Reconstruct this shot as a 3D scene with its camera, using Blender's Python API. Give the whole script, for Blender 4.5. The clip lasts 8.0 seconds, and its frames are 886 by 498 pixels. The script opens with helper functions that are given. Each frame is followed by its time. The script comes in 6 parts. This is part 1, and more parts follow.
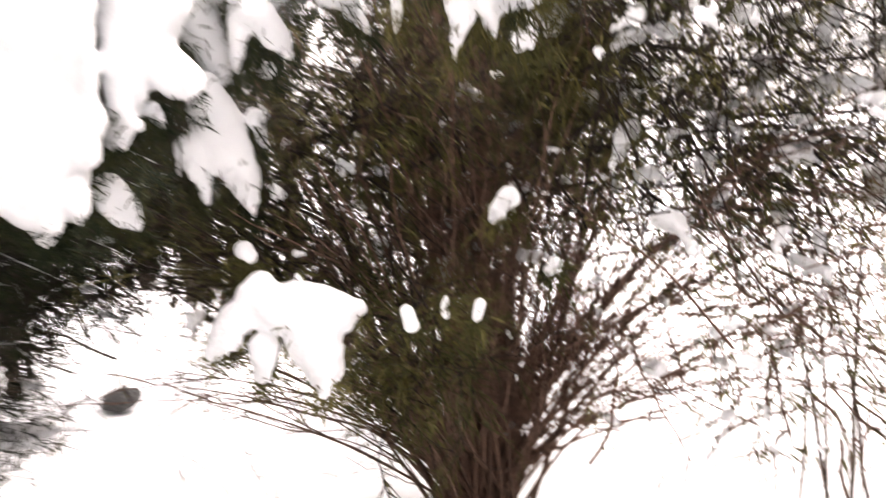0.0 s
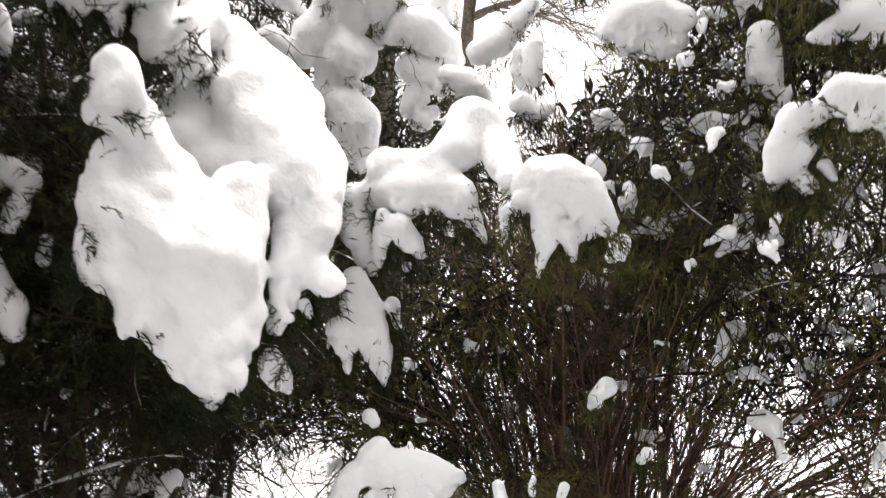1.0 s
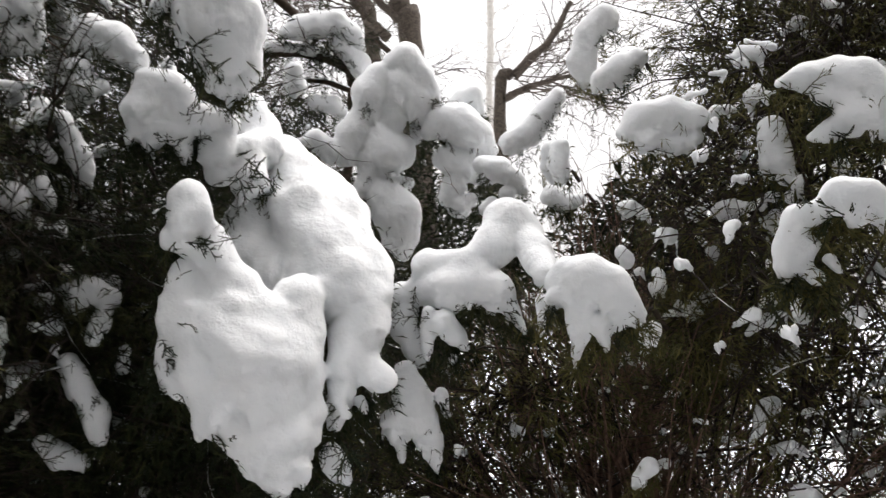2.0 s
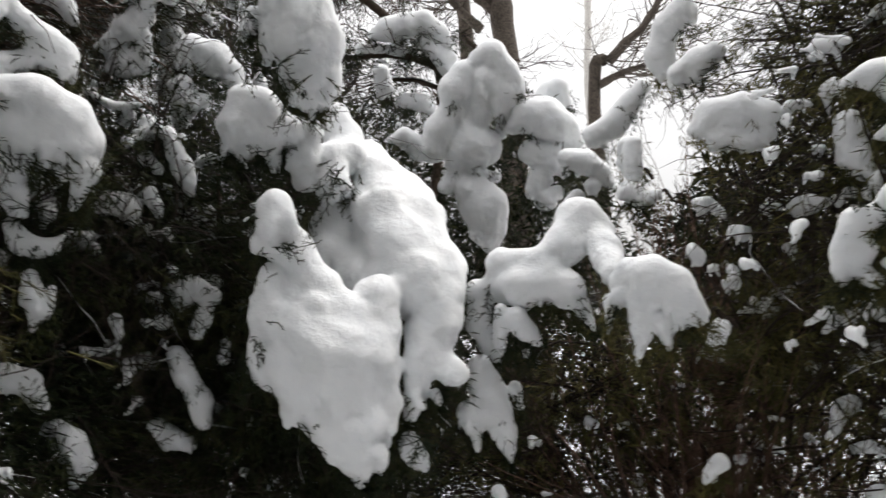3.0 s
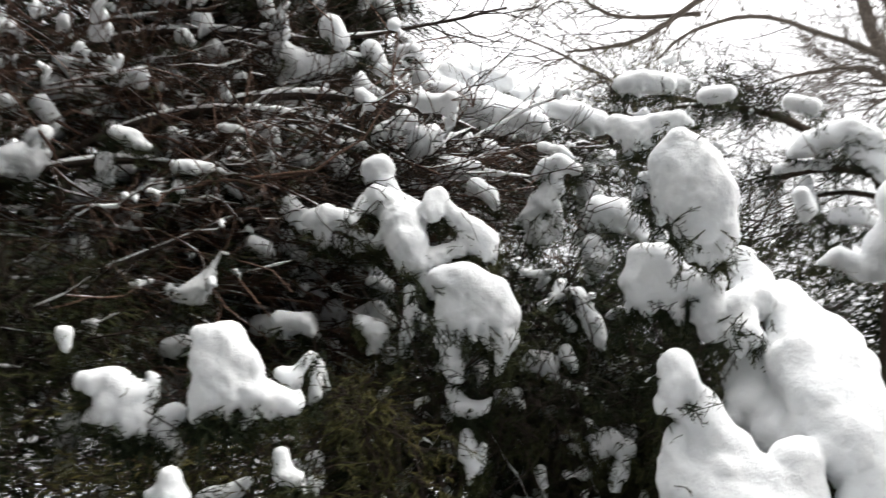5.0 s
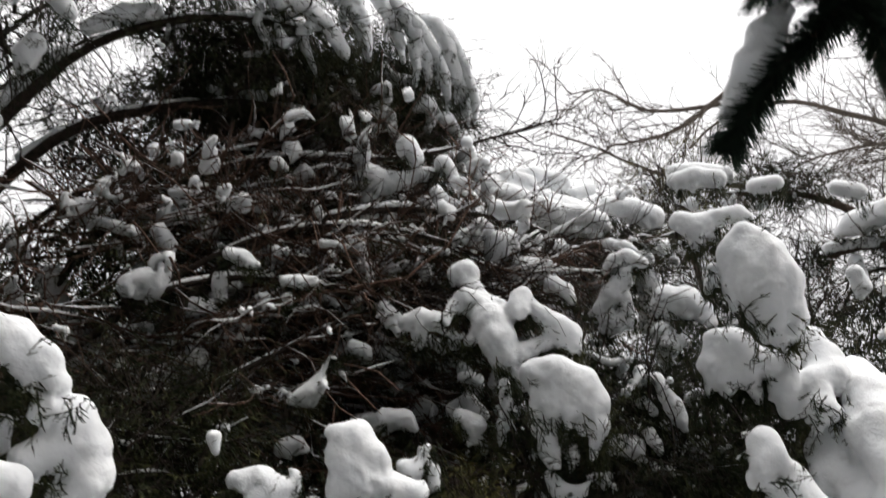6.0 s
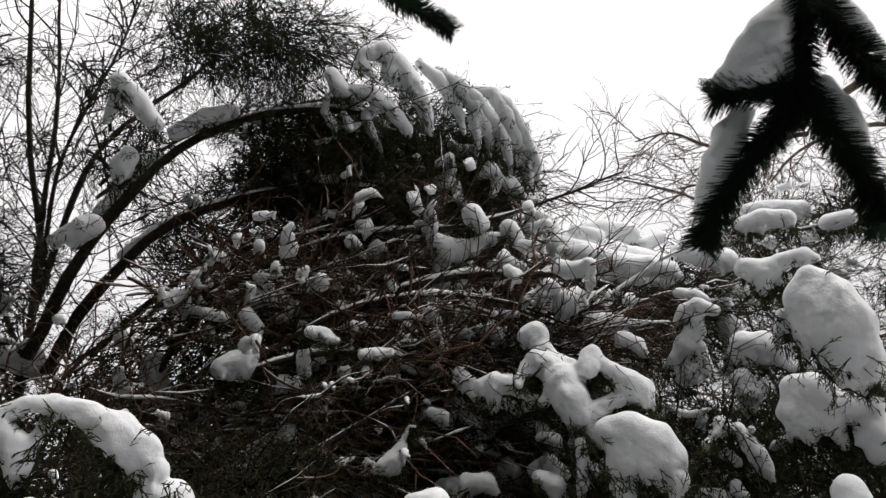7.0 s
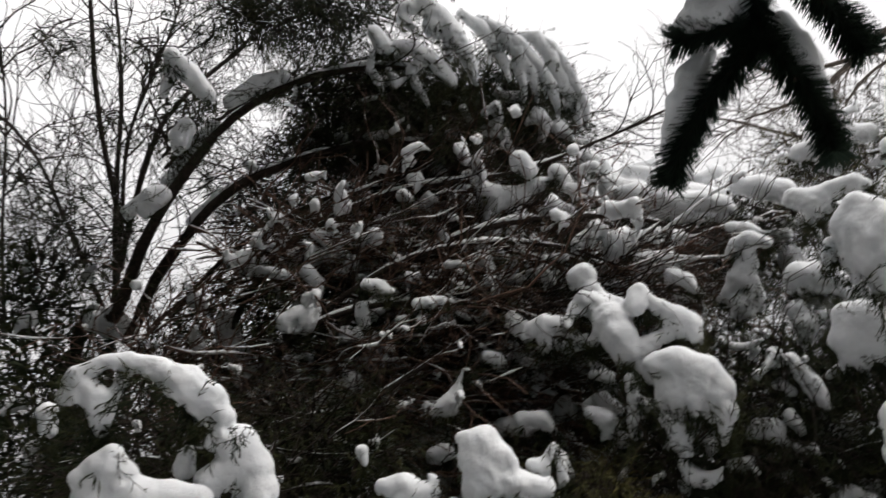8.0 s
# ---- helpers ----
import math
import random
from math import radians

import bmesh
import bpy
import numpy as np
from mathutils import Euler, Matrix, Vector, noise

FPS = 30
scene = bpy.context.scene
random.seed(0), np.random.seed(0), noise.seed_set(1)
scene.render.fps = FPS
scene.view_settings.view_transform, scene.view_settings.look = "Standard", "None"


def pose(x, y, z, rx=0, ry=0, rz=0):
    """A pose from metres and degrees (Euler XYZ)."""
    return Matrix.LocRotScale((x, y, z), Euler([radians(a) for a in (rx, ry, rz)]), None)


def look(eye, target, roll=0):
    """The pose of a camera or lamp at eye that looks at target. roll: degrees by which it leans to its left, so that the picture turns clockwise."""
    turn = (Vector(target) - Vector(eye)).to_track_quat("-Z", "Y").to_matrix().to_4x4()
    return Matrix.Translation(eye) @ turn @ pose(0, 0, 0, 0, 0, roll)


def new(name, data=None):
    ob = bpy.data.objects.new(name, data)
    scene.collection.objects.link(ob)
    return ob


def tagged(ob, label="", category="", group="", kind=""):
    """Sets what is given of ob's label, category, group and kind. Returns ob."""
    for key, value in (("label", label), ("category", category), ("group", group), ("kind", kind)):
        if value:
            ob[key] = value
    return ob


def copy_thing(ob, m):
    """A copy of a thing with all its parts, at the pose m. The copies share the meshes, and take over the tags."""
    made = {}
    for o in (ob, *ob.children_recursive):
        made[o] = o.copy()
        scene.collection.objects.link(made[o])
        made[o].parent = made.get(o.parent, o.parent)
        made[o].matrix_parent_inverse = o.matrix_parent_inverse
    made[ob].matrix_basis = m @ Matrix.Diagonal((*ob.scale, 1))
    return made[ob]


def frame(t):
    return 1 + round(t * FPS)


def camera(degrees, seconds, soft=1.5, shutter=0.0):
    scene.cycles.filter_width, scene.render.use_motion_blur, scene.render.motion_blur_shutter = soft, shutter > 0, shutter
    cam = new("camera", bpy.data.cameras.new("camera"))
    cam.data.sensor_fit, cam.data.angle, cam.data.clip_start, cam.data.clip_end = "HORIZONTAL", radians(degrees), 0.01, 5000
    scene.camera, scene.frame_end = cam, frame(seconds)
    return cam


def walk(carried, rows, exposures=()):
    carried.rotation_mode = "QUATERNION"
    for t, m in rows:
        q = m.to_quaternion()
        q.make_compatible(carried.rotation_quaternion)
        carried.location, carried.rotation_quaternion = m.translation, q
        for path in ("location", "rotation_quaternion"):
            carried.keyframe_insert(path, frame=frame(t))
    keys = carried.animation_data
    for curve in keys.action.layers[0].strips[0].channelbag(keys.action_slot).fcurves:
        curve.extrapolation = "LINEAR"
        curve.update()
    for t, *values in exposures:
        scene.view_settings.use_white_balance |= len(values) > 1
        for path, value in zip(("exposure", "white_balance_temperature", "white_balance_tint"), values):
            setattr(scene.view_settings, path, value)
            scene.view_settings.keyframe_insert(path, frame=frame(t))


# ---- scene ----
cam = camera(60.1, 8.0, soft=1.4, shutter=0.5)
PATH = [
    (0, (-0.055, -0.01, 1.402), (-0.031, 1.968, 1.107), -4.2),
    (0.1, (0.001, -0.072, 1.408), (-0.077, 1.912, 1.164), -3.9),
    (0.2, (0.054, -0.114, 1.431), (-0.120, 1.866, 1.213), -2.9),
    (0.3, (0.116, -0.125, 1.460), (-0.134, 1.847, 1.242), -2.2),
    (0.5, (0.185, -0.156, 1.492), (-0.102, 1.818, 1.344), 0.1),
    (0.9, (0.291, -0.249, 1.531), (-0.175, 1.695, 1.597), -1.1),
    (1, (0.291, -0.297, 1.591), (-0.213, 1.637, 1.647), -1.5),
    (1.5, (0.237, -0.432, 1.632), (-0.222, 1.509, 1.781), -1.8),
    (1.7, (0.269, -0.456, 1.646), (-0.232, 1.467, 1.868), -2.9),
    (2.8, (0.522, -0.548, 1.701), (-0.302, 1.262, 1.915), -3.1),
    (3, (0.509, -0.56, 1.701), (-0.348, 1.233, 1.918), -3.9),
    (3.5, (0.414, -0.582, 1.721), (-0.702, 1.055, 1.992), -5.5),
    (4, (0.319, -0.566, 1.75), (-0.98, 0.915, 2.098), -5.9),
    (4.5, (0.389, -0.543, 1.847), (-1.059, 0.738, 2.362), -5.1),
    (5, (0.702, -0.538, 1.836), (-0.93, 0.476, 2.391), -1.6),
    (5.2, (0.773, -0.559, 1.826), (-0.903, 0.38, 2.38), -2.9),
    (6.3, (0.86, -0.925, 1.782), (-0.72, -0.039, 2.628), -4.3),
    (6.5, (0.899, -0.901, 1.782), (-0.698, -0.059, 2.642), -5.0),
    (7, (1.015, -0.838, 1.786), (-0.624, -0.157, 2.708), -5.5),
    (7.5, (1.104, -0.768, 1.759), (-0.58, -0.144, 2.639), -5.0),
    (8, (1.135, -0.748, 1.735), (-0.619, -0.245, 2.554), -6.0),
]
EXPOSURES = [(0.0, 2.24, 7000, 20), (0.5, 1.58, 6850, 15), (1.0, 1.5, 6700, 13), (1.5, 1.13, 6600, 12), (3.0, 0.6, 6450, 10), (3.5, 0.62, 6450, 9), (4.5, 1.19, 6420, 9), (5.0, 1.05, 6420, 9), (6.5, 0.2, 6480, 11), (8.0, 0.1, 6480, 11)]
walk(cam, [(t, look(eye, target, roll)) for t, eye, target, roll in PATH], EXPOSURES)

# ---- overcast daylight ----
world = bpy.data.worlds.new("overcast")
scene.world = world
world.use_nodes = True
wn, wl = world.node_tree.nodes, world.node_tree.links
wn.clear()
sky = wn.new("ShaderNodeTexSky")
sky.sky_type, sky.sun_disc = "NISHITA", False
sky.sun_elevation, sky.sun_rotation = radians(57), radians(40)
sky.air_density, sky.dust_density = 1.0, 4.0
cloud = wn.new("ShaderNodeMix")
cloud.data_type = "RGBA"
cloud.inputs[0].default_value = 0.85
cloud.inputs[7].default_value = (10.1, 9.85, 9.65, 1)
back = wn.new("ShaderNodeBackground")
back.inputs[1].default_value = 0.075
wout = wn.new("ShaderNodeOutputWorld")
wl.new(sky.outputs[0], cloud.inputs[6])
way = wn.new("ShaderNodeTexCoord")
split = wn.new("ShaderNodeSeparateXYZ")
height = wn.new("ShaderNodeMapRange")
height.inputs[3].default_value, height.inputs[4].default_value = 0.68, 2.1
grade = wn.new("ShaderNodeVectorMath")
grade.operation = "SCALE"
wl.new(way.outputs["Generated"], split.inputs[0])
wl.new(split.outputs[2], height.inputs[0])
wl.new(cloud.outputs[2], grade.inputs[0])
wl.new(height.outputs[0], grade.inputs[3])
wl.new(grade.outputs[0], back.inputs[0])
wl.new(back.outputs[0], wout.inputs[0])
sun = new("sun", bpy.data.lights.new("sun", "SUN"))
sun.data.energy, sun.data.angle, sun.data.color = 1.5, radians(35), (1, 0.97, 0.93)
sun.matrix_world = look((0, 0, 20), (-3.7, -4.4, 11.0))


# ---- materials ----
def material(name, build):
    m = bpy.data.materials.new(name)
    m.use_nodes = True
    nodes, links = m.node_tree.nodes, m.node_tree.links
    build(nodes, links, nodes["Principled BSDF"])
    return m


def noise_node(nodes, links, scale, detail=4.0, rough=0.6):
    co = nodes.new("ShaderNodeNewGeometry")
    n = nodes.new("ShaderNodeTexNoise")
    n.inputs["Scale"].default_value, n.inputs["Detail"].default_value, n.inputs["Roughness"].default_value = scale, detail, rough
    links.new(co.outputs["Position"], n.inputs["Vector"])
    return n


def ramp(nodes, links, source, stops):
    r = nodes.new("ShaderNodeValToRGB")
    while len(r.color_ramp.elements) < len(stops):
        r.color_ramp.elements.new(0.5)
    for e, (p, c) in zip(r.color_ramp.elements, stops):
        e.position, e.color = p, (*c, 1)
    links.new(source, r.inputs[0])
    return r


def bump(nodes, links, bsdf, source, strength, distance, before=None):
    b = nodes.new("ShaderNodeBump")
    b.inputs["Strength"].default_value, b.inputs["Distance"].default_value = strength, distance
    links.new(source, b.inputs["Height"])
    if before:
        links.new(before.outputs[0], b.inputs["Normal"])
    links.new(b.outputs[0], bsdf.inputs["Normal"])
    return b


def snow_nodes(nodes, links, bsdf):
    big = noise_node(nodes, links, 9, 3)
    fine = noise_node(nodes, links, 160, 4, 0.7)
    col = ramp(nodes, links, big.outputs[0], [(0.3, (0.84, 0.86, 0.88)), (0.7, (0.9, 0.91, 0.92))])
    links.new(col.outputs[0], bsdf.inputs["Base Color"])
    bsdf.inputs["Roughness"].default_value = 0.8
    bsdf.inputs["Specular IOR Level"].default_value = 0.2
    bsdf.inputs["Subsurface Weight"].default_value = 0.7
    bsdf.inputs["Subsurface Radius"].default_value = (1.0, 1.0, 1.0)
    bsdf.inputs["Subsurface Scale"].default_value = 0.018
    mid = noise_node(nodes, links, 30, 4, 0.6)
    b = bump(nodes, links, bsdf, mid.outputs[0], 0.5, 0.015)
    bump(nodes, links, bsdf, fine.outputs[0], 0.35, 0.004, b)


def bark_nodes(dark, light):
    def build(nodes, links, bsdf):
        n = noise_node(nodes, links, 45, 5, 0.7)
        col = ramp(nodes, links, n.outputs[0], [(0.35, dark), (0.68, light)])
        info = nodes.new("ShaderNodeNewGeometry")
        mix = nodes.new("ShaderNodeHueSaturation")
        mul = nodes.new("ShaderNodeMath")
        mul.operation = "MULTIPLY_ADD"
        mul.inputs[1].default_value, mul.inputs[2].default_value = 0.7, 0.65
        links.new(info.outputs["Random Per Island"], mul.inputs[0])
        links.new(mul.outputs[0], mix.inputs["Value"])
        links.new(col.outputs[0], mix.inputs["Color"])
        links.new(mix.outputs[0], bsdf.inputs["Base Color"])
        bsdf.inputs["Roughness"].default_value = 0.85
        bsdf.inputs["Specular IOR Level"].default_value = 0.2
        bump(nodes, links, bsdf, n.outputs[0], 0.6, 0.006)
    return build


def leaf_nodes(a, b, c):
    def build(nodes, links, bsdf):
        info = nodes.new("ShaderNodeNewGeometry")
        patch = noise_node(nodes, links, 3.0, 2)
        add = nodes.new("ShaderNodeMath")
        add.operation = "MULTIPLY_ADD"
        add.inputs[1].default_value = 0.35
        links.new(info.outputs["Random Per Island"], add.inputs[0])
        links.new(patch.outputs[0], add.inputs[2])
        col = ramp(nodes, links, add.outputs[0], [(0.42, a), (0.68, b), (0.92, c)])
        links.new(col.outputs[0], bsdf.inputs["Base Color"])
        bsdf.inputs["Roughness"].default_value = 0.7
        bsdf.inputs["Specular IOR Level"].default_value = 0.12
    return build


SNOW = material("snow", snow_nodes)
TWIG = material("twig_bark", bark_nodes((0.012, 0.009, 0.007), (0.045, 0.031, 0.024)))
SHRUB_BARK = material("shrub_bark", bark_nodes((0.06, 0.036, 0.026), (0.16, 0.094, 0.067)))
STEM = material("stem_bark", bark_nodes((0.025, 0.018, 0.013), (0.085, 0.058, 0.043)))
GREY_BARK = material("grey_bark", bark_nodes((0.04, 0.032, 0.026), (0.12, 0.1, 0.082)))
PALE_BARK = material("pale_bark", bark_nodes((0.3, 0.28, 0.26), (0.6, 0.58, 0.55)))
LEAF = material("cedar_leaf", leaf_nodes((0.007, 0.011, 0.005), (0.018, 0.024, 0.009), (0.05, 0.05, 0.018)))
OLIVE = material("olive_leaf", leaf_nodes((0.03, 0.034, 0.012), (0.075, 0.071, 0.024), (0.13, 0.11, 0.036)))
ROCK = material("rock", bark_nodes((0.03, 0.03, 0.03), (0.09, 0.088, 0.085)))
NEEDLE = material("spruce_needle", leaf_nodes((0.018, 0.03, 0.021), (0.03, 0.05, 0.034), (0.055, 0.075, 0.048)))


# ---- mesh tools ----
rng = np.random.default_rng(7)


def np_mesh(name, verts, quads, smooth=True):
    me = bpy.data.meshes.new(name)
    verts, quads = np.asarray(verts, np.float32), np.asarray(quads, np.int32)
    me.vertices.add(len(verts))
    me.vertices.foreach_set("co", verts.ravel())
    k = quads.shape[1]
    me.loops.add(quads.size)
    me.loops.foreach_set("vertex_index", quads.ravel())
    me.polygons.add(len(quads))
    me.polygons.foreach_set("loop_start", np.arange(0, quads.size, k, dtype=np.int32))
    me.polygons.foreach_set("use_smooth", np.full(len(quads), smooth))
    me.update(calc_edges=True)
    return me


def unit(v):
    return v / np.maximum(np.linalg.norm(v, axis=-1, keepdims=True), 1e-9)


def tubes(lines, radii, sides=3):
    """Round tubes along lines (M, N, 3) with radii (M, N): vertices and quads, their ends drawn together by the radii."""
    lines, radii = np.asarray(lines, float), np.asarray(radii, float)
    m, n, _ = lines.shape
    tang = unit(np.gradient(lines, axis=1))
    ref = np.where(np.abs(tang[:, :1, 2:3]) > 0.8, np.array([1.0, 0, 0]), np.array([0, 0, 1.0]))
    a = unit(np.cross(tang, np.broadcast_to(ref, tang.shape)))
    b = np.cross(tang, a)
    ang = np.arange(sides) * 2 * np.pi / sides
    ring = a[:, :, None] * np.cos(ang)[:, None] + b[:, :, None] * np.sin(ang)[:, None]
    verts = (lines[:, :, None] + ring * radii[:, :, None, None]).reshape(-1, 3)
    i, j, k = np.meshgrid(np.arange(m), np.arange(n - 1), np.arange(sides), indexing="ij")
    k2 = (k + 1) % sides
    at = lambda jj, kk: (i * n + jj) * sides + kk
    quads = np.stack([at(j, k), at(j + 1, k), at(j + 1, k2), at(j, k2)], -1).reshape(-1, 4)
    return verts, quads


def joined(pieces):
    verts, quads, n = [], [], 0
    for v, q in pieces:
        verts.append(v)
        quads.append(q + n)
        n += len(v)
    return np.concatenate(verts), np.concatenate(quads)


def smooth_line(points, n):
    """A Catmull-Rom line of n points through the given ones."""
    p = np.asarray(points, float)
    p = np.concatenate([[2 * p[0] - p[1]], p, [2 * p[-1] - p[-2]]])
    u = np.linspace(0, len(p) - 3 - 1e-6, n)
    i = u.astype(int)
    f = (u - i)[:, None]
    a, b, c, d = p[i], p[i + 1], p[i + 2], p[i + 3]
    return 0.5 * (2 * b + (c - a) * f + (2 * a - 5 * b + 4 * c - d) * f**2 + (3 * b - a - 3 * c + d) * f**3)


def wander(starts, dirs, length, n, bend=0.25, pull=(0, 0, 0)):
    """Lines of n points from the starts along the dirs, bending at random and drawn by pull."""
    m = len(starts)
    p, d, out = np.array(starts, float), unit(np.array(dirs, float)), []
    step = (np.broadcast_to(length, (m,)) / (n - 1))[:, None]
    for _ in range(n):
        out.append(p.copy())
        p = p + d * step
        d = unit(d + rng.normal(0, bend, (m, 3)) + np.asarray(pull))
    return np.stack(out, 1)


def off_lines(lines, count, angle=0.9, lo=0.2, hi=1.0):
    """Random places on the lines, with ways that leave them at about that angle."""
    m, n, _ = lines.shape
    i = rng.integers(0, m, count)
    u = rng.uniform(lo, hi, count) * (n - 1) * 0.999
    j = u.astype(int)
    f = (u - j)[:, None]
    p = lines[i, j] * (1 - f) + lines[i, j + 1] * f
    t = unit(lines[i, j + 1] - lines[i, j])
    side = unit(np.cross(t, rng.normal(size=(count, 3))))
    return p, unit(t * math.cos(angle) + side * math.sin(angle))


def taper(m, n, r0, r1):
    r0 = np.broadcast_to(r0, (m,))
    return r0[:, None] * np.linspace(1, r1, n)[None]


def part(name, mesh, mat, parent, label="", kind=""):
    mesh.materials.append(mat)
    ob = new(name, mesh)
    ob.parent = parent
    return tagged(ob, label, kind=kind)


def thing(name, label, category, at=(0, 0, 0), group=""):
    ob = new(name)
    ob.location = at
    return tagged(ob, label, category, group)


def local(verts, at):
    return verts - np.asarray(at)


def sprigs(points, dirs, size, width=0.0016, side=9, curl=False):
    """Flat fans of scaly leaf twigs at the points."""
    m = len(points)
    size = np.broadcast_to(size, (m,))
    d = unit(np.array(dirs))
    s = unit(np.cross(d, rng.normal(size=(m, 3))))
    axis = np.stack([points, points + d * size[:, None] * 0.55 + rng.normal(0, 0.1, (m, 3)) * size[:, None],
                     points + d * size[:, None] + rng.normal(0, 0.16, (m, 3)) * size[:, None] - np.array([0, 0, 0.15]) * size[:, None]], 1)
    pieces = [tubes(axis, taper(m, 3, width * 1.2, 0.5))]
    for k in range(side):
        u = (k + 0.6) / side
        base = axis[:, 0] * (1 - u) + axis[:, 2] * u + (axis[:, 1] - (axis[:, 0] + axis[:, 2]) / 2) * (1 - abs(2 * u - 1))
        sg = 1 if k % 2 else -1
        way = unit(d * 0.75 + sg * s * 0.8 + rng.normal(0, 0.22, (m, 3)))
        ln = size * (0.5 - 0.28 * u) * rng.uniform(0.7, 1.2, m)
        tip = base + way * ln[:, None] - np.array([0, 0, 0.12]) * ln[:, None]
        mid = base + (tip - base) * 0.5 - sg * s * ln[:, None] * (0.14 if curl else 0)
        pieces.append(tubes(np.stack([base, mid, tip] if curl else [base, tip], 1), taper(m, 3 if curl else 2, width, 0.55)))
        way2 = unit(way + sg * s * -0.7 + d * 0.6 + rng.normal(0, 0.2, (m, 3)))
        pieces.append(tubes(np.stack([mid, mid + way2 * ln[:, None] * 0.5], 1), taper(m, 2, width * 0.9, 0.5)))
    return joined(pieces)


# ---- snow bodies ----
def lumpy(p, scale, seed, octaves=2):
    r = np.random.default_rng(seed)
    total = np.zeros(len(p))
    for o in range(octaves):
        ways = r.normal(size=(7, 3)) * (2.0**o) / scale
        ph = r.uniform(0, 6.28, 7)
        total += np.sin(p @ ways.T + ph).sum(1) / 3.2 / (1.7**o)
    return total


def snow_body(chains, seed, cells=130, cell_min=0.0075, blend=0.4, rough=0.1, fringe=False):
    """A closed skin round chains of snow lumps that melt together: soft on top, ragged and dripping below."""
    chains = list(chains)
    nodes = np.array([n for c in chains for n in c], float)
    lo, hi = (nodes[:, :3] - nodes[:, 3:] * 1.9).min(0), (nodes[:, :3] + nodes[:, 3:] * 1.5).max(0)
    cell = max(cell_min, (hi - lo).max() / cells)
    size = np.ceil((hi - lo) / cell).astype(int) + 2
    start = lo - cell * 0.5
    small = min(float(np.median(nodes[:, 3])), 0.055)
    if fringe:
        r = np.random.default_rng(seed + 5)
        for x, y, z, rad in nodes[nodes[:, 3] > 0.024]:
            for _ in range(r.integers(1, 4)):
                a, w = r.uniform(0, 6.28), r.uniform(0.14, 0.28) * rad
                px, py = x + 0.6 * rad * math.cos(a), y + 0.6 * rad * math.sin(a)
                down = r.uniform(0.25, 0.7) * rad
                chains.append([(px, py, z - 0.5 * rad, w * 1.9), (px + r.normal(0, 0.12) * rad, py, z - 0.6 * rad - down, w * 0.5)])
    f = np.full(size, 0.2)
    for c in chains:
        for a, b in (list(zip(c, c[1:])) if len(c) > 1 else [(c[0], c[0])]):
            a, b = np.array(a), np.array(b)
            k = max(a[3] + b[3], 0.02) * blend * 0.5
            reach = max(a[3], b[3]) + k + 4 * cell
            i0 = np.maximum(((np.minimum(a, b)[:3] - reach - start) / cell).astype(int), 0)
            i1 = np.minimum(((np.maximum(a, b)[:3] + reach - start) / cell).astype(int) + 2, size)
            g = np.stack(np.meshgrid(*[start[q] + cell * np.arange(i0[q], i1[q]) for q in range(3)], indexing="ij"), -1)
            ab = b[:3] - a[:3]
            u = np.clip(((g - a[:3]) @ ab) / max(ab @ ab, 1e-9), 0, 1)
            dist = np.linalg.norm(g - a[:3] - u[..., None] * ab, axis=-1) - (a[3] + u * (b[3] - a[3]))
            box = tuple(slice(i0[q], i1[q]) for q in range(3))
            acc = f[box]
            h = np.clip(0.5 + 0.5 * (acc - dist) / k, 0, 1)
            f[box] = acc * (1 - h) + dist * h - k * h * (1 - h)
    near = np.abs(f) < small * 0.5 + 0.02
    slope = np.gradient(f, cell, axis=2)[near]
    p = np.argwhere(near) * cell + start
    under = np.clip(0.35 - slope, 0, 1.2)
    f[near] += small * rough * lumpy(p, small * 0.9, seed) + (0.0008 + 0.0025 * under) * lumpy(p, 0.018, seed + 2) \
        + small * rough * (0.1 + 0.4 * under) * lumpy(p, small * 0.35, seed + 1)
    f[near] += 0.012 * under * np.clip(lumpy(p, 0.022, seed + 4) - 0.8, 0, 1)
    f[near] -= 0.055 * rough * (0.3 + under) * (np.abs(lumpy(p, 0.03, seed + 6, 1)) - 0.45)
    return skin(f, start, cell)


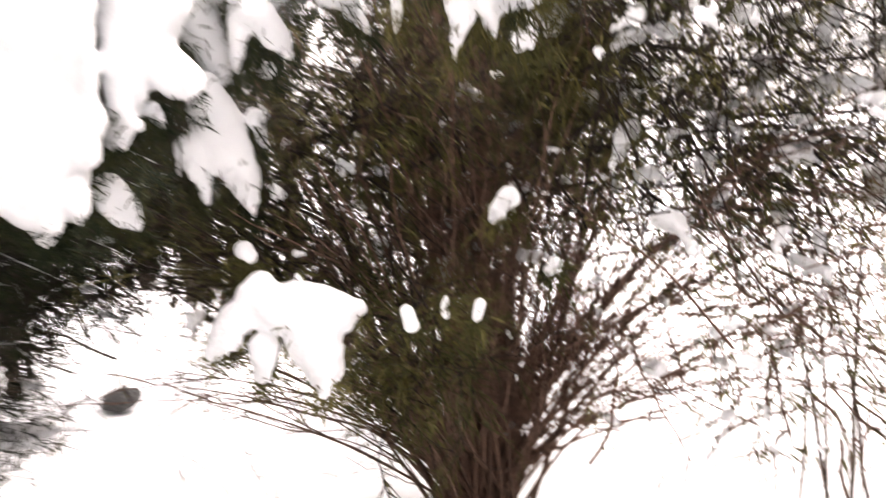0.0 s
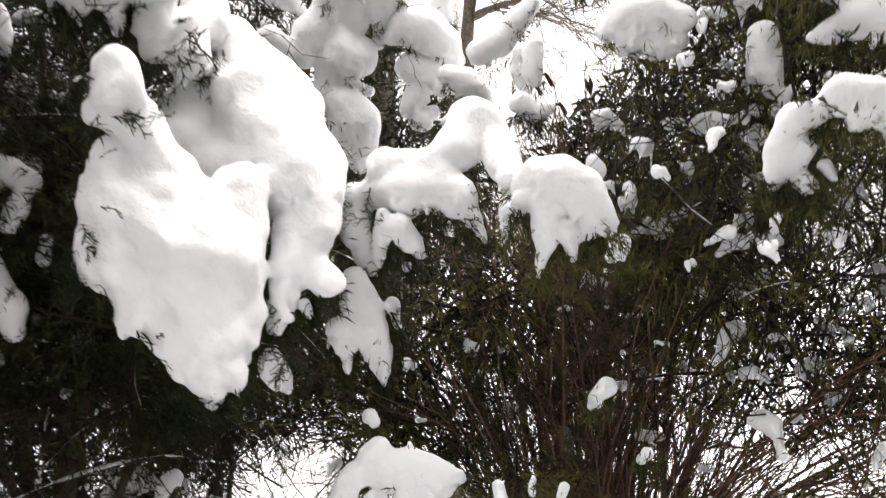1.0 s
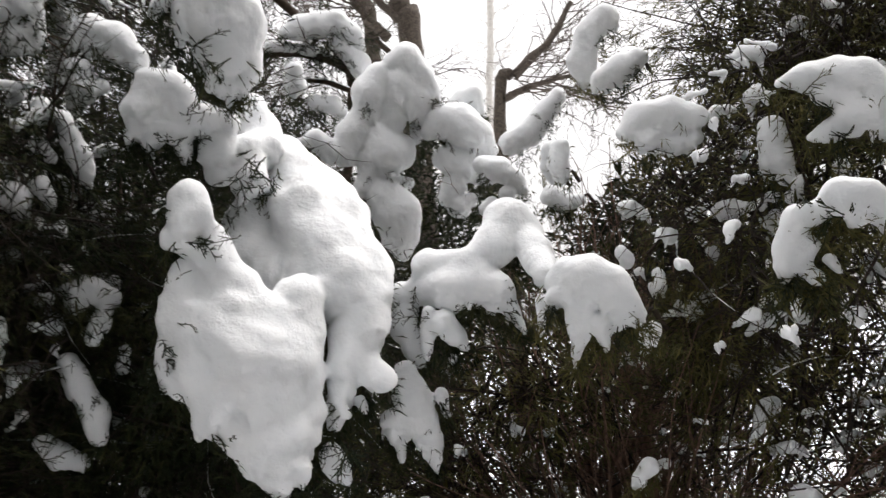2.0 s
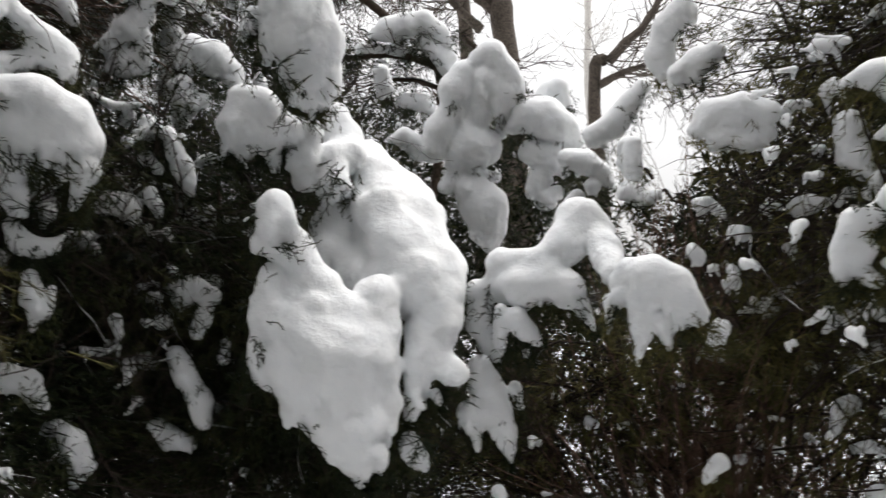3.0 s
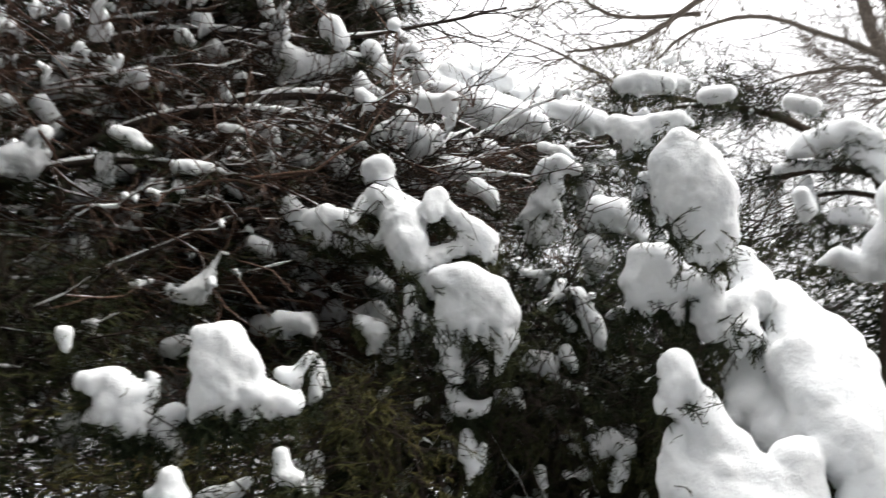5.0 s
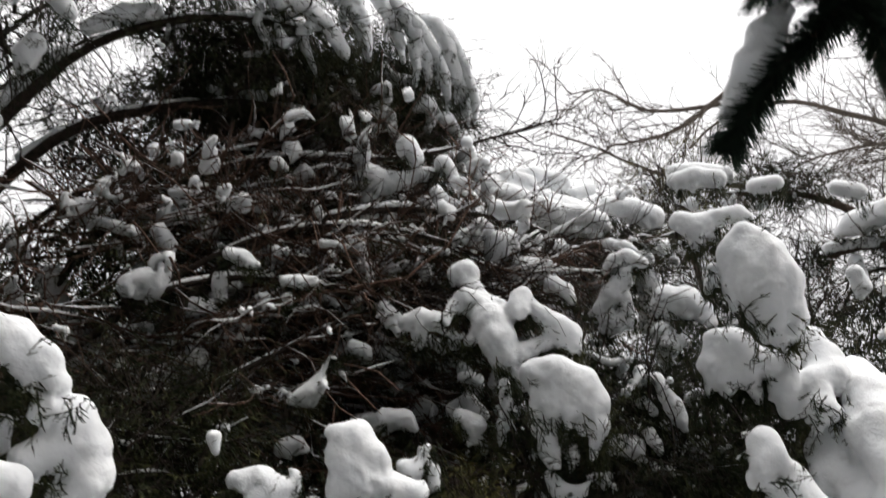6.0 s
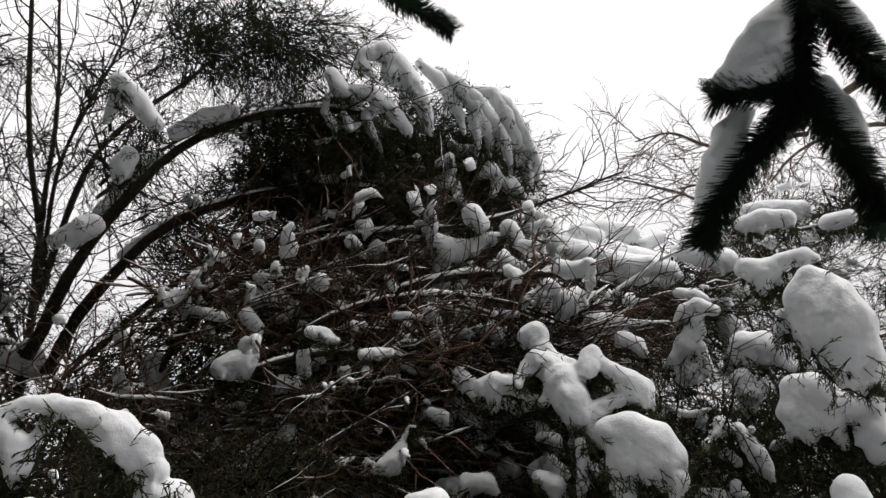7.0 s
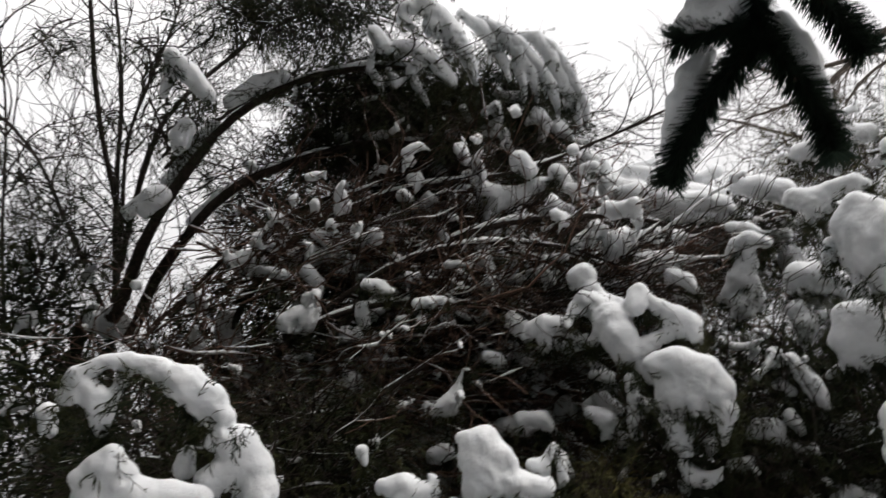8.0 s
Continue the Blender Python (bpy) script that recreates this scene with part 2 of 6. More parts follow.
def skin(f, origin, cell):
    """Surface nets: the skin of a field where it passes zero."""
    inside = f < 0
    n = np.array(f.shape)
    total, count = np.zeros((*(n - 1), 3)), np.zeros(n - 1)
    corners = [(i, j, k) for i in (0, 1) for j in (0, 1) for k in (0, 1)]
    cut = lambda arr, c: arr[c[0]:n[0] - 1 + c[0], c[1]:n[1] - 1 + c[1], c[2]:n[2] - 1 + c[2]]
    for c in corners:
        for ax in range(3):
            if c[ax]:
                continue
            e = list(c)
            e[ax] = 1
            fa, fb = cut(f, c), cut(f, e)
            cross = (fa < 0) != (fb < 0)
            u = np.where(cross, fa / np.where(cross, fa - fb, 1), 0)
            for q in range(3):
                total[..., q] += cross * (c[q] + (u if q == ax else 0))
            count += cross
    used = count > 0
    index = np.full(n - 1, -1)
    index[used] = np.arange(used.sum())
    cells = np.argwhere(used)
    verts = (cells + total[used] / count[used][:, None]) * cell + origin
    quads = []
    for ax in range(3):
        b, c = (ax + 1) % 3, (ax + 2) % 3
        first, second = [slice(None)] * 3, [slice(None)] * 3
        first[ax], second[ax] = slice(0, n[ax] - 1), slice(1, n[ax])
        change = inside[tuple(first)] != inside[tuple(second)]
        at = np.argwhere(change)
        ok = (at[:, b] > 0) & (at[:, c] > 0) & (at[:, b] < n[b] - 1) & (at[:, c] < n[c] - 1)
        at = at[ok]
        flip = inside[tuple(first)][tuple(at.T)]
        around = []
        for db, dc in ((-1, -1), (0, -1), (0, 0), (-1, 0)):
            w = at.copy()
            w[:, b] += db
            w[:, c] += dc
            around.append(index[tuple(w.T)])
        q = np.stack(around, 1)
        quads.append(np.where(flip[:, None], q, q[:, ::-1]))
    return verts, np.concatenate(quads)


made_loads = 0
CLEARING = np.array([0.5, -0.5, 1.7])


def pieces_of(verts, quads):
    """Splits a mesh into its connected pieces."""
    tag = np.arange(len(verts))
    while True:
        low = tag[quads].min(1)
        new_tag = tag.copy()
        np.minimum.at(new_tag, quads.ravel(), np.repeat(low, 4))
        new_tag = new_tag[new_tag]
        if (new_tag == tag).all():
            break
        tag = new_tag
    for root in np.unique(tag):
        keep = tag == root
        if keep.sum() < 40:
            continue
        index = np.cumsum(keep) - 1
        yield verts[keep], index[quads[keep[quads[:, 0]]]]


load_nodes, load_chains, lead_chains = [], [], []


def snow_load(label, *chains, rough=0.09):
    global made_loads
    made_loads += 1
    load_chains.extend(chains)
    lead_chains.append(len(load_chains) - len(chains))
    for c in chains:
        load_nodes.extend(c)
    far = np.linalg.norm(np.array(chains[0][0][:3]) - CLEARING) > 3.6
    for verts, quads in pieces_of(*snow_body(chains, made_loads * 10, rough=rough * (0.55 if far else 1.0), blend=0.28 if far else 0.4, cell_min=0.012 if far else 0.0075, fringe=True)):
        base = np.array([verts[:, 0].mean(), verts[:, 1].mean(), verts[:, 2].min()])
        me = np_mesh("snow_load", verts - base, quads)
        me.materials.append(SNOW)
        ob = new("snow_load", me)
        ob.location = base
        tagged(ob, label, "snow load", "snow loads on the boughs")


# ---- ground ----
def ground_height(x, y):
    return 0.05 * np.sin(x * 1.3 + 0.6) * np.cos(y * 1.1) + 0.03 * np.sin(x * 3.1 + y * 2.3) + 0.018 * np.sin(x * 6.3 - y * 5.1) - 0.02


def make_ground():
    s = np.concatenate([-np.geomspace(900, 9, 22), np.linspace(-8, 8, 161), np.geomspace(9, 900, 22)])
    x, y = np.meshgrid(s, s, indexing="ij")
    z = ground_height(x, y)
    n = len(s)
    i, j = np.meshgrid(np.arange(n - 1), np.arange(n - 1), indexing="ij")
    q = np.stack([i * n + j, (i + 1) * n + j, (i + 1) * n + j + 1, i * n + j + 1], -1).reshape(-1, 4)
    me = np_mesh("ground", np.stack([x, y, z], -1).reshape(-1, 3), q)
    me.materials.append(SNOW)
    tagged(new("ground", me), "deep soft white snow over uneven garden ground", "ground", kind="structure")


make_ground()

# ---- snow loads ----
snow_load("big deep snow load hanging off the cedar bough",
    [(-1.011, 1.385, 2.139, 0.061), (-1.013, 1.397, 2.083, 0.067), (-1.016, 1.434, 2.023, 0.063), (-0.993, 1.478, 1.948, 0.066), (-0.946, 1.516, 1.871, 0.077)],
    [(-1.073, 1.335, 2.109, 0.007), (-1.038, 1.364, 2.118, 0.030)],
    [(-1.064, 1.367, 2.037, 0.022), (-1.056, 1.382, 2.010, 0.028)],
    [(-1.039, 1.401, 1.928, 0.040), (-1.050, 1.390, 1.877, 0.046)],
    [(-1.035, 1.409, 1.814, 0.056), (-1.050, 1.399, 1.721, 0.055), (-1.028, 1.407, 1.618, 0.068), (-0.975, 1.444, 1.529, 0.071), (-0.907, 1.474, 1.458, 0.063), (-0.864, 1.507, 1.373, 0.056), (-0.829, 1.522, 1.300, 0.042), (-0.824, 1.527, 1.264, 0.013)],
    [(-0.941, 1.484, 1.776, 0.100), (-0.888, 1.498, 1.669, 0.112), (-0.859, 1.515, 1.550, 0.111), (-0.822, 1.549, 1.431, 0.093), (-0.807, 1.544, 1.344, 0.062), (-0.811, 1.533, 1.283, 0.023)],
    [(-0.799, 1.628, 1.825, 0.087), (-0.782, 1.616, 1.720, 0.082), (-0.783, 1.593, 1.604, 0.071), (-0.777, 1.594, 1.489, 0.057), (-0.784, 1.600, 1.399, 0.040)],
    [(-0.945, 1.512, 1.862, 0.060), (-0.859, 1.542, 1.765, 0.079), (-0.818, 1.558, 1.659, 0.091)],
    [(-1.094, 2.160, 2.455, 0.072), (-0.998, 2.030, 2.304, 0.098), (-0.882, 1.891, 2.143, 0.110), (-0.800, 1.849, 2.009, 0.125), (-0.699, 1.795, 1.881, 0.108), (-0.636, 1.789, 1.802, 0.081), (-0.620, 1.767, 1.715, 0.058), (-0.619, 1.768, 1.664, 0.024)],
    [(-1.124, 1.986, 2.262, 0.052), (-1.130, 1.904, 2.150, 0.075), (-1.096, 1.835, 2.016, 0.077), (-0.993, 1.839, 1.960, 0.083), (-0.870, 1.792, 1.904, 0.079)],
    [(-0.919, 2.069, 2.269, 0.080), (-0.782, 1.954, 2.107, 0.094), (-0.678, 1.872, 1.952, 0.081), (-0.612, 1.838, 1.843, 0.046)],
    [(-1.102, 2.019, 2.216, 0.065), (-1.072, 2.070, 2.126, 0.099), (-0.971, 1.931, 1.998, 0.093), (-0.966, 1.778, 1.917, 0.065)],
    [(-1.080, 1.367, 1.846, 0.024), (-1.073, 1.375, 1.793, 0.035), (-1.084, 1.366, 1.709, 0.028), (-1.076, 1.373, 1.623, 0.034)],
    [(-1.018, 1.425, 1.899, 0.035), (-1.004, 1.440, 1.853, 0.045), (-0.997, 1.445, 1.783, 0.062)],
    [(-0.704, 1.741, 1.707, 0.059), (-0.679, 1.732, 1.620, 0.076), (-0.613, 1.744, 1.573, 0.054), (-0.570, 1.762, 1.569, 0.020)],
    [(-0.688, 1.702, 1.539, 0.051), (-0.719, 1.706, 1.473, 0.029), (-0.737, 1.703, 1.432, 0.010)],
    [(-0.654, 1.734, 1.510, 0.027), (-0.640, 1.744, 1.467, 0.010)],
    rough=0.2)
snow_load("forked hanging snow tongue on a drooping cedar twig",
    [(-0.629, 2.068, 1.567, 0.045), (-0.611, 2.070, 1.490, 0.063), (-0.593, 2.070, 1.414, 0.066), (-0.558, 2.078, 1.336, 0.048), (-0.539, 2.076, 1.261, 0.024), (-0.536, 2.075, 1.224, 0.008)],
    [(-0.662, 2.036, 1.398, 0.053), (-0.653, 2.033, 1.342, 0.028), (-0.646, 2.038, 1.276, 0.012)],
    [(-0.690, 2.030, 1.418, 0.024), (-0.701, 2.017, 1.363, 0.009)],
    [(-0.511, 2.105, 1.486, 0.024), (-0.493, 2.104, 1.409, 0.013)])
snow_load("humped snow ridge bridging two drooping cedar boughs",
    [(-0.516, 2.095, 1.937, 0.065), (-0.452, 2.084, 1.919, 0.064), (-0.353, 2.085, 1.923, 0.059), (-0.289, 2.116, 1.977, 0.068), (-0.243, 2.201, 2.079, 0.084), (-0.183, 2.199, 2.035, 0.058), (-0.139, 2.124, 1.950, 0.057), (-0.084, 2.004, 1.859, 0.044)],
    [(-0.560, 2.131, 1.860, 0.062), (-0.436, 2.053, 1.848, 0.072), (-0.342, 2.070, 1.864, 0.072), (-0.270, 2.075, 1.822, 0.063), (-0.232, 2.084, 1.749, 0.033), (-0.196, 2.066, 1.706, 0.017), (-0.181, 2.048, 1.677, 0.008)],
    [(-0.644, 2.131, 1.844, 0.053), (-0.635, 2.127, 1.724, 0.057), (-0.609, 2.136, 1.644, 0.044), (-0.575, 2.122, 1.584, 0.015)],
    [(-0.494, 1.976, 1.771, 0.022), (-0.509, 1.984, 1.678, 0.022), (-0.541, 2.082, 1.603, 0.011)],
    [(-0.456, 2.006, 1.724, 0.050), (-0.424, 2.046, 1.680, 0.037), (-0.400, 2.080, 1.637, 0.014)],
    [(-0.453, 2.088, 1.605, 0.023)],
    [(-0.099, 1.954, 1.770, 0.025), (-0.103, 1.943, 1.717, 0.013), (-0.110, 1.943, 1.664, 0.008)])
snow_load("rounded snow cap on the end of a cedar bough",
    [(-0.012, 1.759, 1.821, 0.034), (0.022, 1.750, 1.843, 0.041), (0.078, 1.739, 1.818, 0.068), (0.139, 1.749, 1.784, 0.064), (0.175, 1.756, 1.732, 0.050), (0.204, 1.760, 1.699, 0.020), (0.219, 1.764, 1.683, 0.006)],
    [(-0.019, 1.734, 1.772, 0.025), (0.021, 1.739, 1.786, 0.034)],
    [(0.051, 1.734, 1.736, 0.047), (0.040, 1.731, 1.657, 0.032), (0.030, 1.727, 1.595, 0.015), (0.024, 1.726, 1.567, 0.006)],
    [(0.103, 1.743, 1.687, 0.037), (0.109, 1.745, 1.632, 0.015), (0.112, 1.747, 1.605, 0.006)],
    [(0.158, 1.752, 1.693, 0.030)])
snow_load("crooked snow load on an outer cedar bough",
    [(0.575, 1.488, 1.783, 0.027), (0.583, 1.481, 1.835, 0.029), (0.616, 1.471, 1.891, 0.037), (0.669, 1.461, 1.906, 0.029), (0.709, 1.447, 1.933, 0.042), (0.748, 1.441, 1.923, 0.042), (0.788, 1.446, 1.895, 0.035), (0.802, 1.443, 1.855, 0.025)],
    [(0.606, 1.482, 1.794, 0.032), (0.632, 1.478, 1.832, 0.024)],
    [(0.640, 1.482, 1.752, 0.022), (0.617, 1.484, 1.774, 0.024)],
    [(0.686, 1.471, 1.762, 0.013), (0.671, 1.475, 1.790, 0.018)],
    [(0.724, 1.450, 1.874, 0.020)],
    [(0.570, 1.486, 1.756, 0.013)])
snow_load("thick snow load on a cedar bough end",
    [(0.646, 1.726, 2.294, 0.018), (0.714, 1.744, 2.308, 0.039), (0.783, 1.743, 2.300, 0.045), (0.842, 1.714, 2.276, 0.047), (0.890, 1.703, 2.237, 0.035)],
    [(0.702, 1.737, 2.138, 0.012), (0.760, 1.740, 2.156, 0.030), (0.813, 1.730, 2.178, 0.046), (0.864, 1.719, 2.170, 0.045), (0.892, 1.737, 2.127, 0.026)],
    [(0.750, 1.735, 2.247, 0.030), (0.804, 1.733, 2.226, 0.039)])
snow_load("boulder-shaped snow load wrapped by bare twigs",
    [(0.189, 2.208, 2.344, 0.031), (0.257, 2.212, 2.387, 0.058), (0.351, 2.215, 2.389, 0.059), (0.432, 2.216, 2.361, 0.044)],
    [(0.273, 2.227, 2.321, 0.052), (0.365, 2.236, 2.285, 0.044), (0.421, 2.231, 2.298, 0.033), (0.335, 2.237, 2.245, 0.013)])
snow_load("tall bulbous snow load on an upright cedar tip",
    [(-0.958, 1.484, 2.930, 0.043), (-0.930, 1.511, 2.908, 0.036)],
    [(-1.004, 1.484, 2.857, 0.080), (-0.973, 1.529, 2.813, 0.111), (-0.970, 1.562, 2.723, 0.116), (-0.974, 1.584, 2.648, 0.100), (-0.966, 1.621, 2.583, 0.068), (-0.986, 1.624, 2.529, 0.037), (-1.002, 1.617, 2.486, 0.013)],
    [(-1.046, 1.492, 2.774, 0.056), (-1.072, 1.492, 2.722, 0.040), (-1.090, 1.489, 2.671, 0.018)],
    [(-1.100, 1.437, 2.824, 0.024), (-1.122, 1.438, 2.780, 0.024), (-1.144, 1.433, 2.741, 0.016)],
    [(-1.021, 1.567, 2.589, 0.048), (-1.013, 1.595, 2.542, 0.033)])
snow_load("wide snow load sagging between cedar twigs",
    [(-1.280, 1.582, 2.588, 0.059), (-1.241, 1.625, 2.551, 0.081), (-1.204, 1.667, 2.494, 0.070)],
    [(-1.308, 1.584, 2.500, 0.075), (-1.235, 1.651, 2.464, 0.071), (-1.228, 1.677, 2.385, 0.031), (-1.227, 1.689, 2.344, 0.013)],
    [(-1.344, 1.574, 2.433, 0.031), (-1.365, 1.571, 2.381, 0.013)],
    [(-1.305, 1.613, 2.407, 0.044)],
    [(-1.210, 1.660, 2.506, 0.065), (-1.159, 1.706, 2.477, 0.057), (-1.116, 1.751, 2.472, 0.048), (-1.140, 1.745, 2.372, 0.057), (-1.148, 1.756, 2.286, 0.037)],
    [(-1.141, 1.974, 2.591, 0.054), (-1.113, 1.988, 2.506, 0.073), (-1.073, 1.939, 2.411, 0.068), (-1.086, 1.854, 2.388, 0.066)],
    [(-1.085, 1.852, 2.382, 0.062), (-1.068, 1.816, 2.274, 0.067), (-1.088, 1.809, 2.209, 0.024)],
    [(-1.053, 1.869, 2.269, 0.040)])
snow_load("flat snow load on a bough above the cedar",
    [(-1.288, 1.518, 3.126, 0.045), (-1.252, 1.569, 3.091, 0.060), (-1.188, 1.615, 3.111, 0.040), (-1.109, 1.670, 3.110, 0.035), (-1.085, 1.703, 3.093, 0.022)],
    [(-1.274, 1.569, 3.035, 0.029), (-1.289, 1.563, 2.996, 0.011)],
    [(-1.221, 1.624, 3.043, 0.027), (-1.220, 1.643, 3.010, 0.011)])
snow_load("limp snow load over a twig fork",
    [(-1.798, 1.517, 3.094, 0.019), (-1.755, 1.535, 3.134, 0.030), (-1.710, 1.583, 3.140, 0.035), (-1.659, 1.643, 3.099, 0.021)],
    [(-1.741, 1.575, 3.087, 0.042), (-1.770, 1.578, 3.024, 0.047), (-1.819, 1.554, 2.974, 0.056), (-1.878, 1.524, 2.933, 0.033), (-1.923, 1.492, 2.906, 0.014)],
    [(-1.774, 1.597, 2.956, 0.033), (-1.804, 1.609, 2.881, 0.038)],
    [(-1.875, 1.546, 2.879, 0.042), (-1.857, 1.575, 2.854, 0.061), (-1.809, 1.612, 2.864, 0.038)],
    [(-1.902, 1.534, 2.829, 0.023)])
snow_load("plain snow hump among dark twigs",
    [(-1.812, 1.839, 2.944, 0.045), (-1.756, 1.848, 2.967, 0.062), (-1.692, 1.915, 2.947, 0.064), (-1.662, 1.972, 2.878, 0.050), (-1.626, 1.975, 2.811, 0.029)],
    [(-1.764, 1.867, 2.908, 0.050), (-1.719, 1.906, 2.889, 0.042)])
snow_load("hanging snow bag among dark twigs",
    [(-1.792, 1.809, 2.803, 0.054), (-1.790, 1.833, 2.742, 0.059), (-1.820, 1.827, 2.673, 0.037), (-1.837, 1.821, 2.631, 0.015)],
    [(-1.742, 1.873, 2.748, 0.034)])
snow_load("bent snow load on a drooping twig",
    [(-1.684, 1.463, 2.505, 0.022), (-1.638, 1.501, 2.513, 0.026), (-1.600, 1.533, 2.515, 0.026), (-1.594, 1.552, 2.460, 0.032), (-1.583, 1.579, 2.397, 0.041), (-1.575, 1.600, 2.344, 0.037), (-1.571, 1.614, 2.296, 0.015)],
    [(-1.668, 1.497, 2.422, 0.028), (-1.644, 1.529, 2.379, 0.022)],
    [(-1.562, 1.570, 2.499, 0.017)])
snow_load("small mushroom of snow on a twig",
    [(-1.769, 1.364, 2.235, 0.025), (-1.735, 1.391, 2.246, 0.044), (-1.704, 1.427, 2.235, 0.051), (-1.688, 1.456, 2.182, 0.025)],
    [(-1.636, 1.477, 2.281, 0.028), (-1.629, 1.494, 2.238, 0.025), (-1.625, 1.507, 2.199, 0.013)])
snow_load("branching snow load draped over cedar twigs",
    [(-1.885, 0.739, 3.010, 0.044), (-1.864, 0.769, 3.003, 0.057), (-1.839, 0.788, 2.928, 0.040), (-1.809, 0.825, 2.865, 0.037), (-1.736, 0.852, 2.825, 0.024)],
    [(-1.822, 0.727, 2.869, 0.049), (-1.814, 0.784, 2.836, 0.056), (-1.749, 0.808, 2.739, 0.075), (-1.718, 0.809, 2.661, 0.074), (-1.717, 0.826, 2.606, 0.062), (-1.704, 0.866, 2.531, 0.025), (-1.701, 0.910, 2.465, 0.018)],
    [(-1.844, 0.697, 2.842, 0.036), (-1.836, 0.651, 2.792, 0.021), (-1.819, 0.626, 2.752, 0.014)],
    [(-1.656, 0.906, 2.839, 0.047), (-1.651, 0.880, 2.785, 0.043), (-1.726, 0.865, 2.774, 0.044)],
    [(-1.642, 0.921, 2.808, 0.036), (-1.625, 0.974, 2.758, 0.036), (-1.604, 1.024, 2.701, 0.053), (-1.576, 1.058, 2.655, 0.058), (-1.551, 1.057, 2.607, 0.036)],
    [(-1.630, 1.004, 2.645, 0.036), (-1.663, 0.945, 2.624, 0.036), (-1.679, 0.887, 2.605, 0.039)],
    [(-1.819, 0.737, 2.679, 0.027), (-1.787, 0.760, 2.712, 0.035)])
snow_load("humped snow load on a low twig",
    [(-1.946, 0.516, 2.780, 0.040), (-1.913, 0.562, 2.793, 0.045), (-1.889, 0.614, 2.777, 0.040), (-1.877, 0.657, 2.742, 0.024), (-1.865, 0.703, 2.712, 0.017), (-1.839, 0.732, 2.714, 0.009)],
    [(-1.933, 0.558, 2.737, 0.036), (-1.954, 0.563, 2.687, 0.022), (-1.962, 0.563, 2.665, 0.009)],
    [(-2.168, 0.506, 2.916, 0.035), (-2.126, 0.524, 2.855, 0.042), (-2.089, 0.538, 2.785, 0.026)],
    [(-2.013, 0.642, 2.727, 0.030), (-1.994, 0.702, 2.707, 0.031), (-1.948, 0.743, 2.698, 0.023)])
snow_load("thick overhanging snow slab on a cedar bough",
    [(-1.593, 0.895, 2.492, 0.068), (-1.526, 0.941, 2.465, 0.081), (-1.490, 1.005, 2.420, 0.080), (-1.473, 1.045, 2.353, 0.068), (-1.475, 1.060, 2.280, 0.047), (-1.496, 1.055, 2.210, 0.025), (-1.512, 1.051, 2.164, 0.010)],
    [(-1.567, 0.917, 2.379, 0.077), (-1.521, 0.985, 2.361, 0.073), (-1.561, 0.945, 2.316, 0.036)],
    [(-1.593, 0.891, 2.364, 0.044), (-1.600, 0.902, 2.275, 0.041), (-1.601, 0.921, 2.203, 0.041), (-1.608, 0.933, 2.154, 0.031)],
    [(-1.702, 0.808, 2.475, 0.025), (-1.710, 0.812, 2.402, 0.028), (-1.743, 0.814, 2.316, 0.025), (-1.768, 0.816, 2.251, 0.017)],
    [(-1.517, 1.010, 2.294, 0.033), (-1.514, 1.027, 2.248, 0.016)])
snow_load("small snow cushion on a hanging twig",
    [(-1.625, 0.925, 2.113, 0.022), (-1.613, 0.947, 2.061, 0.036), (-1.585, 0.983, 2.035, 0.032), (-1.554, 1.016, 2.046, 0.025), (-1.532, 1.031, 2.072, 0.011)])
snow_load("snow tongue hanging among needles",
    [(-1.600, 0.965, 1.951, 0.025), (-1.599, 0.975, 1.898, 0.034), (-1.588, 0.987, 1.846, 0.034), (-1.598, 0.978, 1.795, 0.012)],
    [(-1.558, 1.007, 1.910, 0.014), (-1.562, 1.009, 1.857, 0.014)])
snow_load("thick snow roll across a low cedar bough",
    [(-1.503, 0.005, 2.230, 0.024), (-1.491, 0.034, 2.214, 0.044), (-1.476, 0.076, 2.206, 0.054), (-1.468, 0.117, 2.150, 0.055), (-1.464, 0.142, 2.119, 0.044)],
    [(-1.499, 0.045, 2.151, 0.067), (-1.497, 0.088, 2.089, 0.071), (-1.510, 0.045, 2.057, 0.056), (-1.530, 0.022, 2.003, 0.023), (-1.543, 0.021, 1.978, 0.010)],
    [(-1.518, 0.001, 2.168, 0.023)],
    [(-1.506, 0.094, 2.018, 0.030), (-1.508, 0.109, 1.992, 0.014)],
    [(-1.474, 0.147, 2.072, 0.050), (-1.459, 0.193, 2.048, 0.046), (-1.441, 0.237, 2.036, 0.043), (-1.430, 0.267, 2.036, 0.034), (-1.416, 0.274, 2.064, 0.014)],
    [(-1.480, 0.152, 2.009, 0.024), (-1.494, 0.145, 1.971, 0.010)])
snow_load("pointed snow cap on a low cedar tip",
    [(-1.531, 0.264, 2.128, 0.026), (-1.519, 0.299, 2.115, 0.029), (-1.498, 0.322, 2.156, 0.015), (-1.483, 0.337, 2.189, 0.009)],
    [(-1.530, 0.295, 2.079, 0.024)],
    [(-1.512, 0.372, 2.113, 0.022), (-1.523, 0.370, 2.070, 0.021), (-1.539, 0.354, 2.042, 0.010)])
